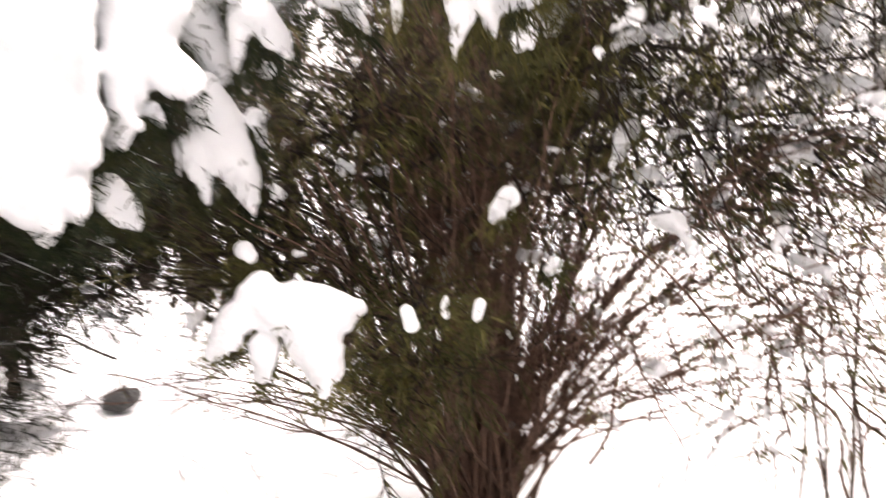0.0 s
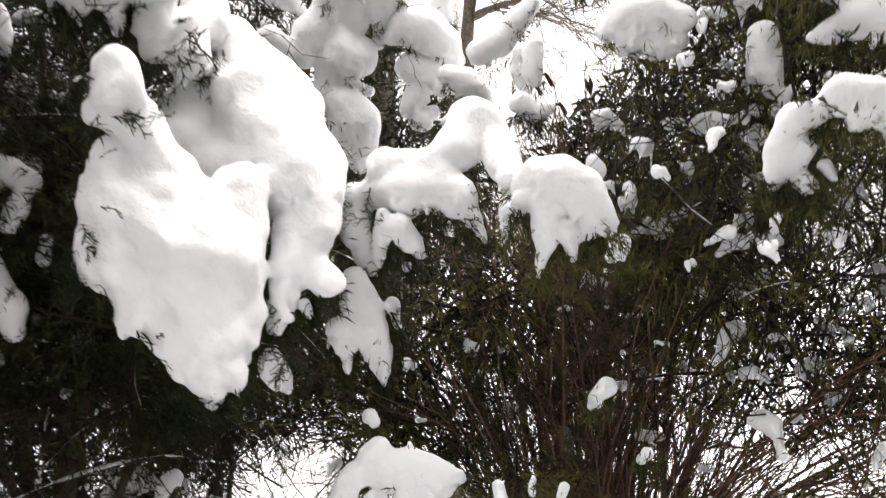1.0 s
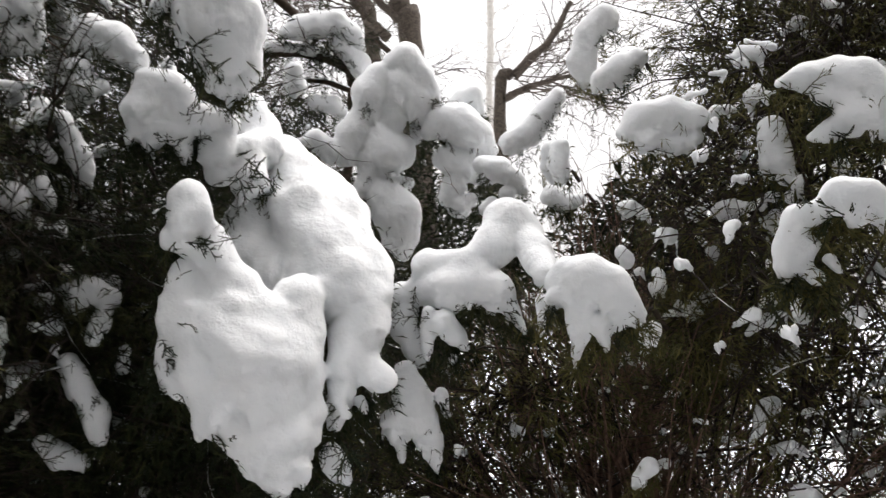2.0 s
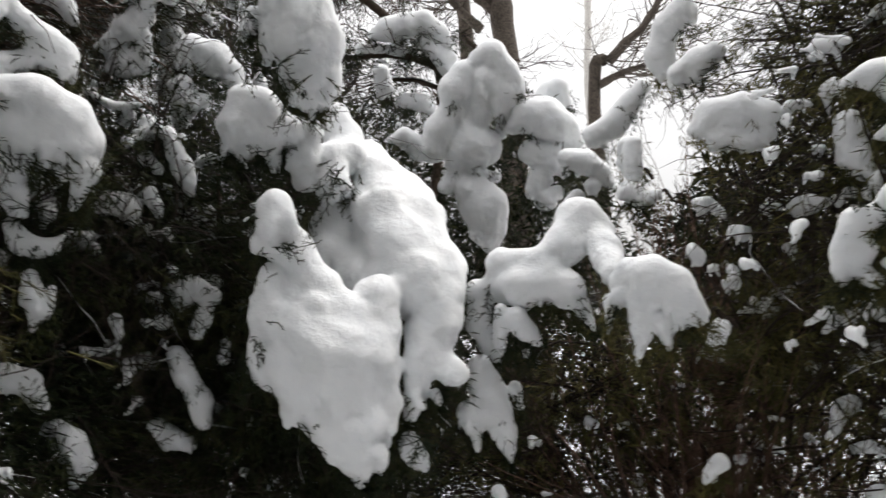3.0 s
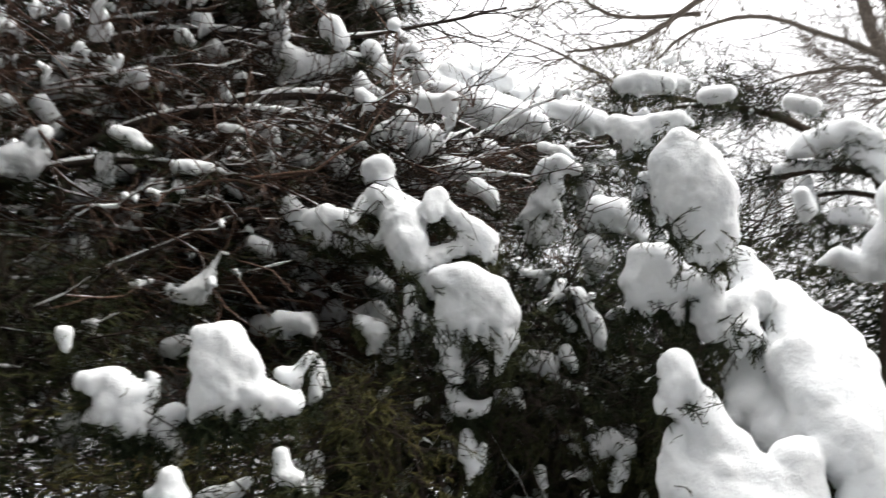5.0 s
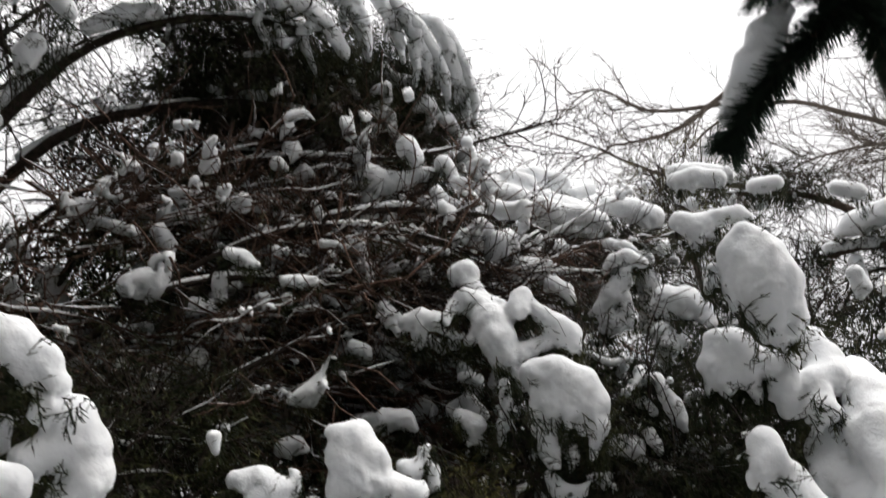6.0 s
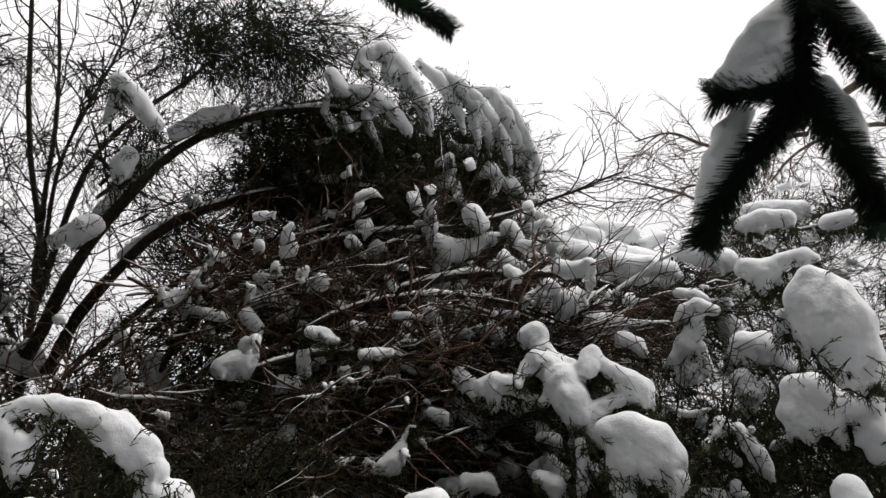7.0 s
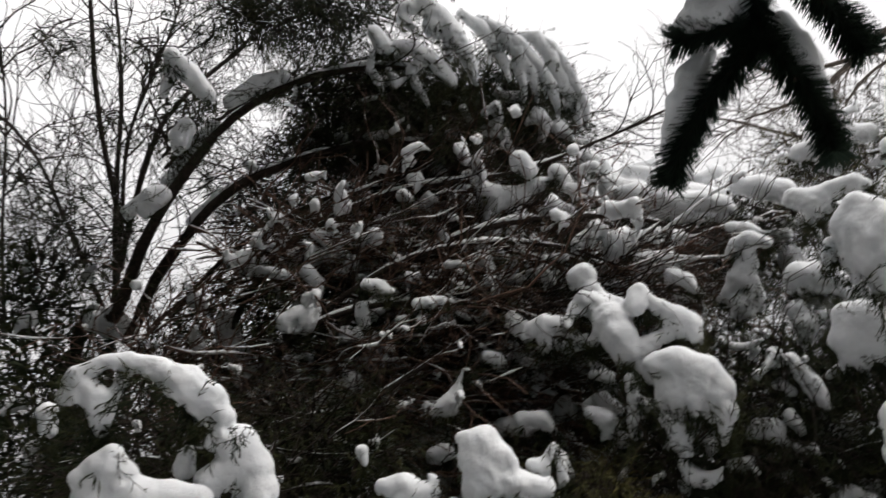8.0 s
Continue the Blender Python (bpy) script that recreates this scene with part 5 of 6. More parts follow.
def thicket(owner, at, centre, radii, twigs, twiglets, fans, spread, leaf, bark=TWIG, fan_size=0.1, pull=(0, 0, -0.03), twig_len=0.55, snow=0.12,
            tuft=0, single=60, clots=0, coarse=False, clot_size=1.0, stout=1.0, dust=2.2, bend=0.14, most=0.008, n=7, stray=0.45):
    """Crossing twigs and leaf fans that fill a rounded part of a bush. spread: the mean way that its twigs take."""
    start, out = in_ball(twigs, centre, np.asarray(radii) * 0.9)
    ways = unit(out * 1.3 * stray + np.asarray(spread) + rng.normal(0, stray, (twigs, 3)))
    main = wander(start - ways * twig_len * 0.5, ways, rng.uniform(0.6, 1.3, twigs) * twig_len, n, bend, np.asarray(pull) * 7 / n)
    main = main[clear_of_snow(main)]
    twigs = len(main)
    rad = taper(twigs, n, rng.uniform(0.003, 0.007, twigs) * stout, 0.35)
    p, d = off_lines(main, twiglets, 0.7)
    fine = wander(p, d + np.array([0, 0, -0.05]), rng.uniform(0.08, 0.26, twiglets), 3, 0.3, pull)
    fine = fine[clear_of_snow(fine)]
    frad = taper(len(fine), 3, rng.uniform(0.0014, 0.0026, len(fine)) * stout**2, 0.4)
    for k in range(min(single, twigs)):
        v, q = tubes(main[k:k + 1], rad[k:k + 1], 5)
        part("branch", np_mesh("branch", local(v, at), q), bark, owner)
    v, q = joined([tubes(main[single:], rad[single:], 3), tubes(fine, frad, 3)])
    part("brushwood", np_mesh("brushwood", local(v, at), q), bark, owner, kind="stuff")
    if fans:
        p, d = off_lines(fine, fans, 0.5)
        v, q = sprigs(p, unit(d + np.array([0, 0, -0.35])), rng.uniform(0.6, 1.35, fans) * fan_size, side=4)
        part("foliage", np_mesh("foliage", local(v, at), q), leaf, owner, kind="stuff")
    if tuft:
        p, d = in_ball(tuft, centre, radii)
        d = unit(d + np.asarray(spread) * 0.5 + np.array([0, 0, -0.6]))
        ok = clear_of_snow(p[:, None]) & (p[:, 2] > 0.12)
        core = (((p - centre) / np.asarray(radii)) ** 2).sum(1) < 0.5
        a, c = (ok, ok & False) if coarse else (ok & core, ok & ~core)
        v, q = joined([tufts(p[a], d[a], rng.uniform(0.05, 0.11, a.sum()) * (1.1 if coarse else 0.75), 6 if coarse else 8, 0.11 if coarse else 0.055), tufts(p[c], d[c], rng.uniform(0.024, 0.06, c.sum()), 9, 0.05)])
        part("foliage", np_mesh("foliage", local(v, at), q, False), leaf, owner, kind="stuff")
    if snow:
        pick = rng.random(twigs) < snow
        v, q = snow_caps(main[pick], np.maximum(rad[pick], 0.003), dust, 0.55, 0.0, most * stout**2)
        part("snow_dusting", np_mesh("snow_dusting", local(v, at), q), SNOW, owner, "thin snow lying along the twigs", kind="stuff")
    if clots:
        p, d = off_lines(main, clots * 3, 0.0)
        front = np.argsort(-((p - centre) / np.asarray(radii)) @ unit(CLEARING - centre))[rng.permutation(clots * 2)[:clots]]
        p, d = p[front], d[front]
        clot_places.extend((a, b, clot_size) for a, b in zip(p, d))
    return main, fine


def stems(owner, at, tops, r0, r1=0.25, name="stem", mat=None, bow=0.2):
    for top in tops:
        top = np.asarray(top, float)
        foot = np.asarray(at) + np.array([*rng.normal(0, 0.07, 2), -0.1])
        mid = (foot + top) / 2 + np.array([*((foot - top)[:2] * bow), 0]) + rng.normal(0, 0.03, 3)
        line = smooth_line([foot, mid, top], 12)[None]
        line[:, 1:-1] += rng.normal(0, 0.008, (1, 10, 3))
        v, q = tubes(line, taper(1, 12, r0 * rng.uniform(0.7, 1.2), r1), 8)
        part(name, np_mesh(name, local(v, at), q), mat or STEM, owner)


# the wide snow-laden cedar
at = (-1.9, 2.2, 0)
cedar = thing("cedar_bush", "dark green cedar bush bent under heavy snow", "bush", at)
stems(cedar, at, [(-1.2, 1.7, 1.9), (-1.6, 1.8, 2.4), (-2.2, 1.5, 2.5), (-1.1, 2.2, 1.7), (-2.4, 2.2, 2.4), (-1.7, 1.3, 1.9), (-2.6, 1.7, 2.2)], 0.032)
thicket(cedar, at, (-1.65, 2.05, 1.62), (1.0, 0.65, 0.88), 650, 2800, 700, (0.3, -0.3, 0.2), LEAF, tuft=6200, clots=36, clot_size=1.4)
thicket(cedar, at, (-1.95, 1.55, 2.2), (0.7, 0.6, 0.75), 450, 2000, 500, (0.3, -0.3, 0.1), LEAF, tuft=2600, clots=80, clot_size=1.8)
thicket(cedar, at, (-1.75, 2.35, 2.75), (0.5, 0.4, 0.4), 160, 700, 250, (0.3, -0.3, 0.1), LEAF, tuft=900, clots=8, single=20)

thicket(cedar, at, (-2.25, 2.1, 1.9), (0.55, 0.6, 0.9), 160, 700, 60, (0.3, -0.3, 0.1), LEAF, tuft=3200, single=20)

at = (-2.3, 0.9, 0)
low_cedar = thing("cedar_bush", "low dark cedar bush with snow pillows on its boughs", "bush", at)
stems(low_cedar, at, [(-1.9, 0.7, 1.7), (-1.7, 0.2, 1.6), (-2.2, 0.2, 1.9), (-2.0, 1.2, 1.9)], 0.035)
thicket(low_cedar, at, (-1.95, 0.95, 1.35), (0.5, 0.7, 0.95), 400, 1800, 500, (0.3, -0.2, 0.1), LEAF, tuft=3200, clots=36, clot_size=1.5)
thicket(low_cedar, at, (-1.85, 0.1, 1.4), (0.5, 0.5, 0.6), 300, 1300, 500, (0.4, 0, 0.1), OLIVE, tuft=1600, clots=20, clot_size=1.4)

for spot, r in (((-1.69, 0.58, 2.02), 0.1), ((-1.61, 0.57, 2.01), 0.11)):
    thicket(low_cedar, at, spot, (r, r, r * 1.2), 12, 90, 80, (0.3, -0.2, -0.3), OLIVE, fan_size=0.08, tuft=40, single=4, twig_len=0.25, snow=0)
thicket(low_cedar, at, (-2.35, -0.15, 1.25), (0.4, 0.85, 0.85), 200, 900, 120, (0.4, 0, 0.1), LEAF, tuft=3200, single=20, clots=10)

at = (-2.0, -0.9, 0)
side_cedar = thing("cedar_bush", "cedar bush with an arching snow roll", "bush", at)
stems(side_cedar, at, [(-1.7, -0.8, 2.0), (-1.9, -0.6, 1.9), (-1.6, -1.1, 1.7)], 0.03)
thicket(side_cedar, at, (-1.85, -0.85, 1.6), (0.45, 0.5, 0.65), 300, 1300, 400, (0.4, 0, 0.1), LEAF, tuft=1800, clots=10)
thicket(side_cedar, at, (-2.05, -1.1, 2.25), (0.3, 0.5, 0.3), 120, 600, 250, (0.3, 0.1, 0.2), LEAF, tuft=900, clots=4, single=10)
thicket(side_cedar, at, (-2.2, -0.45, 2.3), (0.3, 0.45, 0.35), 120, 600, 150, (0.3, 0.2, 0.2), LEAF, tuft=900, clots=4, single=10)


at = (-2.05, 3.0, 0)
low_bush = thing("cedar_bush", "small dark bush dotted with snow clots", "bush", at)
thicket(low_bush, at, (-1.95, 2.95, 0.85), (0.42, 0.35, 0.4), 120, 600, 250, (0.2, -0.2, 0.2), LEAF, tuft=500, clots=12, single=20)
thicket(low_bush, at, (-1.45, 2.75, 0.98), (0.42, 0.3, 0.26), 70, 350, 150, (0.2, -0.2, 0.1), LEAF, tuft=320, clots=8, single=20)

thicket(low_bush, at, (-1.95, 2.75, 0.5), (0.5, 0.3, 0.32), 60, 350, 120, (0.2, -0.2, 0.2), LEAF, tuft=420, clots=26, single=10, clot_size=1.5)

thicket(low_bush, at, (-1.08, 2.62, 1.28), (0.32, 0.25, 0.3), 90, 450, 160, (0.2, -0.2, 0.1), LEAF, tuft=650, clots=8, single=10)

# the many-stemmed shrub
at = (0.05, 2.78, 0.0)
shrub = thing("shrub", "brown many-stemmed shrub fanning out of the snow", "shrub", at)
def fan_stems(owner, at, count, tilt, length, r0, arch, toward=(0.0, 6.28), twigs=6, singles=40, leaf=0.0):
    """Stems that spring from one foot and bow outwards, with branching twigs that follow them."""
    a = rng.uniform(*toward, count)
    lean = rng.uniform(*tilt, count)
    d = np.stack([np.sin(lean) * np.cos(a), 0.75 * np.sin(lean) * np.sin(a), np.cos(lean)], 1)
    foot = np.asarray(at) + np.stack([rng.normal(0, 0.07, count), rng.normal(0, 0.06, count), np.full(count, -0.08)], 1)
    lines = wander(foot, d, rng.uniform(*length, count), 13, 0.055, arch)
    rad = taper(count, 13, rng.uniform(0.6, 1.25, count) * r0, 0.22)
    for k in range(min(singles, count)):
        v, q = tubes(lines[k:k + 1], rad[k:k + 1], 6)
        part("stem", np_mesh("stem", local(v, at), q), SHRUB_BARK, owner)
    p, d = off_lines(lines, count * twigs, 0.42, 0.18)
    second = wander(p, d, rng.uniform(0.2, 0.6, len(p)), 6, 0.13, np.asarray(arch) * 0.7)
    p, d = off_lines(second, count * twigs * 3, 0.55, 0.1)
    third = wander(p, d, rng.uniform(0.06, 0.2, len(p)), 3, 0.25, arch)
    second, third = second[clear_of_snow(second)], third[clear_of_snow(third)]
    pieces = [tubes(second, taper(len(second), 6, rng.uniform(0.0022, 0.004, len(second)), 0.35)), tubes(third, taper(len(third), 3, 0.0014, 0.5))]
    if count > singles:
        pieces.append(tubes(lines[singles:], rad[singles:], 4))
    v, q = joined(pieces)
    part("twig_mass", np_mesh("twig_mass", local(v, at), q), SHRUB_BARK, owner, kind="stuff")
    if leaf:
        p, d = off_lines(third, int(leaf * count), 0.4)
        v, q = sprigs(p, d, rng.uniform(0.03, 0.07, len(p)), side=4)
        part("foliage", np_mesh("foliage", local(v, at), q), OLIVE, owner, kind="stuff")
    p, d = off_lines(second, count, 0.0)
    clot_places.extend((a, b, 0.8) for a, b in zip(p[::9], d[::9]))
    return lines


for top in ([(-0.02, 2.76, 0.5), (-0.02, 2.76, 1.3), (0.02, 2.8, 1.6), (0.01, 2.83, 1.85)], [(0.1, 2.72, 0.5), (0.14, 2.74, 1.25), (0.17, 2.79, 1.55), (0.2, 2.82, 1.8)]):
    line = smooth_line([(at[0], at[1], -0.1)] + top, 18)[None]
    line[:, 2:] += rng.normal(0, 0.006, (1, 16, 3))
    v, q = tubes(line, taper(1, 18, 0.03, 0.22), 8)
    part("stem", np_mesh("stem", local(v, at), q), SHRUB_BARK, shrub)
fan_stems(shrub, at, 90, (0.03, 0.5), (1.2, 2.2), 0.011, (0, 0, 0.01), twigs=7, leaf=2)
fan_stems(shrub, at, 80, (0.3, 0.72), (0.9, 1.8), 0.008, (0, 0, 0.0), twigs=7, leaf=2)
fan_stems(shrub, at, 30, (0.4, 0.75), (1.7, 2.5), 0.008, (0, 0, -0.1), toward=(-0.6, 0.6), twigs=9, leaf=1)
fan_stems(shrub, at, 14, (0.35, 0.7), (1.1, 1.6), 0.006, (0, 0, -0.09), toward=(2.6, 3.9), twigs=8, leaf=1)
thicket(shrub, at, (0.0, 2.9, 1.15), (0.7, 0.28, 0.45), 200, 900, 100, (0, -0.1, 0.7), OLIVE, bark=SHRUB_BARK, pull=(0, 0, 0.02), twig_len=0.55, snow=0.05, tuft=350, single=20, clots=30)
thicket(shrub, at, (-0.15, 2.3, 0.75), (0.3, 0.22, 0.35), 40, 200, 120, (0, -0.3, 0.3), OLIVE, twig_len=0.3, tuft=300, snow=0, single=0)
thicket(shrub, at, (0.36, 2.45, 1.6), (0.16, 0.16, 0.3), 30, 200, 160, (0, -0.2, 0.4), OLIVE, twig_len=0.3, tuft=380, snow=0, single=0)
thicket(shrub, at, (-0.62, 2.5, 1.1), (0.42, 0.35, 0.42), 160, 800, 160, (-0.3, -0.1, 0.5), OLIVE, twig_len=0.5, tuft=500, snow=0.05, single=20, clots=6)
thicket(shrub, at, (-0.2, 2.42, 1.45), (0.42, 0.22, 0.3), 70, 400, 160, (0.2, -0.2, 0.1), OLIVE, tuft=350, snow=0, clots=6, single=10)

# the spreading bush beyond the shrub
at = (1.35, 2.6, 0)
wide = thing("juniper_bush", "olive-brown juniper bush with arching bare twigs", "bush", at)
stems(wide, at, [(0.9, 2.4, 2.2), (1.3, 2.2, 2.4), (1.7, 2.5, 2.3), (0.7, 2.6, 2.0), (1.5, 2.9, 2.5)], 0.008)
thicket(wide, at, (0.8, 2.45, 2.0), (0.65, 0.55, 0.8), 400, 1700, 350, (0.1, -0.2, 0.1), OLIVE, tuft=1100, clots=90, snow=0.05, clot_size=1.5)
thicket(wide, at, (1.6, 2.5, 1.9), (0.6, 0.5, 0.8), 180, 800, 200, (0.1, -0.2, 0.1), OLIVE, tuft=420, clots=80, snow=0.05, clot_size=1.3)
thicket(wide, at, (0.95, 2.75, 2.75), (0.75, 0.5, 0.55), 300, 1300, 200, (-0.1, -0.2, 0.2), OLIVE, tuft=2200, clots=20, single=30, snow=0.05, clot_size=1.5)
thicket(wide, at, (0.95, 2.55, 1.25), (0.95, 0.45, 0.42), 200, 900, 80, (0.4, -0.2, 0.0), OLIVE, tuft=600, clots=60, single=30, snow=0.05)
thicket(wide, at, (1.2, 2.4, 0.75), (0.9, 0.6, 0.7), 130, 700, 80, (0.3, -0.2, 0.3), OLIVE, bark=SHRUB_BARK, twig_len=0.5, snow=0, tuft=420, clots=60)

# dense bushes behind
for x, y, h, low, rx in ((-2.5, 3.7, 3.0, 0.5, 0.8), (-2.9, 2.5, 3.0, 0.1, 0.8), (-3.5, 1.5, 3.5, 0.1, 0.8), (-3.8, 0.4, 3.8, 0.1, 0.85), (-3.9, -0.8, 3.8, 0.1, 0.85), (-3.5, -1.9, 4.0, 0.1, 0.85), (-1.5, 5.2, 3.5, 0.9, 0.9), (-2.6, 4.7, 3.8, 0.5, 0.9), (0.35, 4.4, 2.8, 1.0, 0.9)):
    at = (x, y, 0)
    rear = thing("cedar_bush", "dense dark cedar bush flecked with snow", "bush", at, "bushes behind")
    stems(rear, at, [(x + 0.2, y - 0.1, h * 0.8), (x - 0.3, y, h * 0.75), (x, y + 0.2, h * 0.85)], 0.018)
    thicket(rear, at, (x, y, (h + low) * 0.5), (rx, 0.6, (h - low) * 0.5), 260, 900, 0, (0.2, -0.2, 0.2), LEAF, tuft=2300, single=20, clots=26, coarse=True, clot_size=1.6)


# ---- limbs and far trees ----
def limb_tree(name, label, category, limbs, bark, twigs, twiglets, length, fine_r=0.003, caps=0.0, pull=(0, 0, 0.03), foot=None):
    at = np.array(limbs[0][2][0]) * (1, 1, 0)
    tree = thing(name, label, category, at)
    lines, snowy = [], []
    for n, (r0, r1, pts) in enumerate(limbs):
        pts = np.array(pts)
        if n == 0:
            pts = np.concatenate([[[*(foot or (pts[0, 0] * 1.01, pts[0, 1])), -0.05]], pts])
        line = smooth_line(pts, 26)[None]
        rad = np.linspace(r0, r1, 26)[None]
        jit = rng.normal(0, r0 * 0.06, (1, 26, 3))
        v, q = tubes(line + jit, rad * rng.uniform(0.9, 1.12, (1, 26)), 9)
        part("limb" if n else "trunk", np_mesh("limb", local(v, at), q), bark, tree)
        lines.append(line)
        if caps:
            snowy.append(snow_caps(line, rad, caps, 0.12, 0.5))
    lines = np.concatenate(lines)
    if twigs:
        p, d = off_lines(lines, twigs, 0.75, 0.25)
        second = wander(p, d, rng.uniform(0.5, 1.2, twigs) * length, 8, 0.2, pull)
        p, d = off_lines(second, twiglets, 0.65)
        third = wander(p, d, rng.uniform(0.2, 0.6, twiglets) * length, 5, 0.36, pull)
        v, q = joined([tubes(second, taper(twigs, 8, fine_r * 2, 0.3), 3), tubes(third, taper(twiglets, 5, fine_r, 0.35), 3)])
        part("twig_mass", np_mesh("twig_mass", local(v, at), q), bark, tree, kind="stuff")
    if caps:
        v, q = joined(snowy)
        part("snow_dusting", np_mesh("snow_dusting", local(v, at), q), SNOW, tree, "snow lying along the upper side of the limbs", kind="stuff")
    return tree, lines, at


bowed, lines, at = limb_tree("cedar_tree", "bowed cedar tree with arching snow-lined limbs", "tree", ARCH_LIMBS, TWIG, 200, 1300, 0.6, 0.0028, 1.7)
ARC = (0.35, 0.95, 0.0)
ARCHING = dict(bark=SHRUB_BARK, bend=0.24, n=10, pull=(0, 0, -0.06), stout=1.3, dust=2.6, most=0.006, stray=0.3)
thicket(bowed, at, (-2.75, 0.5, 2.75), (0.55, 1.2, 0.7), 820, 4600, 160, ARC, LEAF, twig_len=1.15, snow=0.65, tuft=2000, clots=230, clot_size=1.5, **ARCHING)
thicket(bowed, at, (-2.8, 0.1, 3.5), (0.4, 1.0, 0.45), 460, 2700, 120, ARC, LEAF, twig_len=1.1, snow=0.7, tuft=1100, clots=240, clot_size=1.5, **ARCHING)
thicket(bowed, at, (-2.35, 1.0, 3.15), (0.4, 0.8, 0.32), 360, 2000, 120, ARC, LEAF, twig_len=1.0, snow=0.7, tuft=800, clots=170, clot_size=1.5, **ARCHING)
thicket(bowed, at, (-2.95, 0.75, 3.95), (0.35, 0.95, 0.3), 320, 1800, 260, ARC, LEAF, twig_len=1.0, snow=0.7, tuft=1300, clots=100, clot_size=1.5, **ARCHING)
thicket(bowed, at, (-2.65, 1.6, 3.6), (0.35, 0.55, 0.32), 200, 800, 60, ARC, LEAF, twig_len=0.7, snow=0.5, tuft=600, clots=50, clot_size=1.6, single=20, stout=1.2, dust=2.6)
thicket(bowed, at, (-2.6, 2.3, 3.5), (0.4, 0.6, 0.45), 200, 800, 150, (0.2, 0.4, 0.2), LEAF, twig_len=0.6, snow=0.4, tuft=900, clots=50, clot_size=1.6, single=20, stout=1.2)
thicket(bowed, at, (-3.0, -0.7, 3.1), (0.5, 0.75, 0.5), 300, 1200, 100, (0.3, 0.6, 0.5), LEAF, twig_len=1.0, snow=0.55, tuft=1400, clots=40, clot_size=1.1, **ARCHING)
# the dense leafy crown, drooping to one side
DROOP = (0.3, 0.5, -0.5)
thicket(bowed, at, (-2.85, 0.75, 4.55), (0.4, 0.72, 0.42), 240, 1200, 900, DROOP, LEAF, fan_size=0.13, tuft=4200, clots=60, single=30, clot_size=0.9)
thicket(bowed, at, (-2.75, 0.55, 4.28), (0.4, 0.85, 0.26), 180, 900, 700, (0.2, 0.5, -0.8), LEAF, fan_size=0.13, tuft=2400, clots=26, single=20)
thicket(bowed, at, (-2.75, -0.1, 4.6), (0.32, 0.6, 0.3), 140, 800, 500, DROOP, LEAF, fan_size=0.14, tuft=1000, single=10, clots=14)
thicket(bowed, at, (-2.95, -0.15, 4.35), (0.3, 0.5, 0.24), 110, 600, 400, DROOP, LEAF, fan_size=0.13, tuft=1200, single=10, clots=14)
thicket(bowed, at, (-2.5, -0.4, 5.1), (0.4, 0.75, 0.3), 110, 600, 600, DROOP, LEAF, fan_size=0.15, tuft=900, single=10, clots=5)
thicket(bowed, at, (-3.25, -0.55, 4.1), (0.4, 0.75, 0.42), 160, 800, 300, (0.3, 0.8, -0.3), LEAF, fan_size=0.13, tuft=400, single=10, clots=14)
for x, y, z, r, n in ((-2.63, -0.93, 5.02, 0.3, 90), (-2.55, -0.7, 4.9, 0.24, 70), (-2.7, -1.76, 4.78, 0.16, 40), (-2.76, -1.32, 4.82, 0.16, 34), (-3.12, -1.89, 4.09, 0.26, 70), (-2.9, -1.5, 4.35, 0.15, 30), (-2.32, -1.05, 3.95, 0.12, 36), (-2.3, -0.98, 4.15, 0.1, 26), (-3.0, -1.2, 4.4, 0.18, 34)):
    thicket(bowed, at, (x, y, z), (r, r * 1.3, r), 14, 90, n, (0.1, 0.5, -0.5), LEAF, fan_size=0.14, tuft=n, single=3, twig_len=0.4)
thicket(bowed, at, (-3.3, -1.75, 3.75), (0.4, 0.45, 0.5), 90, 400, 100, (0.2, 0.2, 0.3), LEAF, tuft=600, single=10, clots=6)
at = (-3.0, 3.5, 0)
tall = thing("juniper_bush", "tall open juniper with snow on its olive sprays", "bush", at)
stems(tall, at, [(-2.9, 3.4, 4.6), (-3.1, 3.6, 4.4), (-2.8, 3.7, 4.5), (-3.2, 3.3, 4.2)], 0.03)
thicket(tall, at, (-2.95, 3.5, 4.3), (0.5, 0.7, 0.6), 260, 1200, 500, (0.2, -0.1, 0.3), OLIVE, twig_len=0.5, snow=0.3, tuft=500, clots=40, clot_size=1.7, single=20)
snowy, lines2, at2 = limb_tree("cedar_tree", "snowy cedar tree with thick boughs behind the bushes", "tree", REAR_LIMBS, STEM, 60, 400, 0.5, 0.003, 1.4, foot=(-2.75, 4.6))
for x, y, z in ((-2.18, 3.73, 4.15), (-2.36, 3.64, 4.35), (-1.64, 3.9, 3.62), (-1.97, 4.09, 3.3), (-2.3, 3.9, 3.7)):
    thicket(snowy, at2, (x, y, z), (0.28, 0.22, 0.16), 30, 180, 90, (0.3, -0.2, -0.3), LEAF, tuft=130, single=6, clots=3, twig_len=0.35)
limb_tree("bare_tree", "leafless dark tree with upright branching limbs", "tree", BARE_LIMBS, TWIG, 90, 650, 0.9, 0.004)
limb_tree("bare_tree", "tall leafless grey tree with a leaning trunk", "tree", FAR_LIMBS, GREY_BARK, 80, 800, 0.95, 0.0045)
limb_tree("bare_tree", "leafless tree with a slim leaning trunk", "tree", FARB_LIMBS, GREY_BARK, 40, 400, 1.3, 0.005)
limb_tree("birch_tree", "pale-barked slim upright birch", "tree", FARC_LIMBS, PALE_BARK, 20, 100, 1.0, 0.005)
limb_tree("bare_tree", "leafless forked tree behind the bushes", "tree", FARD_LIMBS, GREY_BARK, 60, 500, 1.3, 0.005)


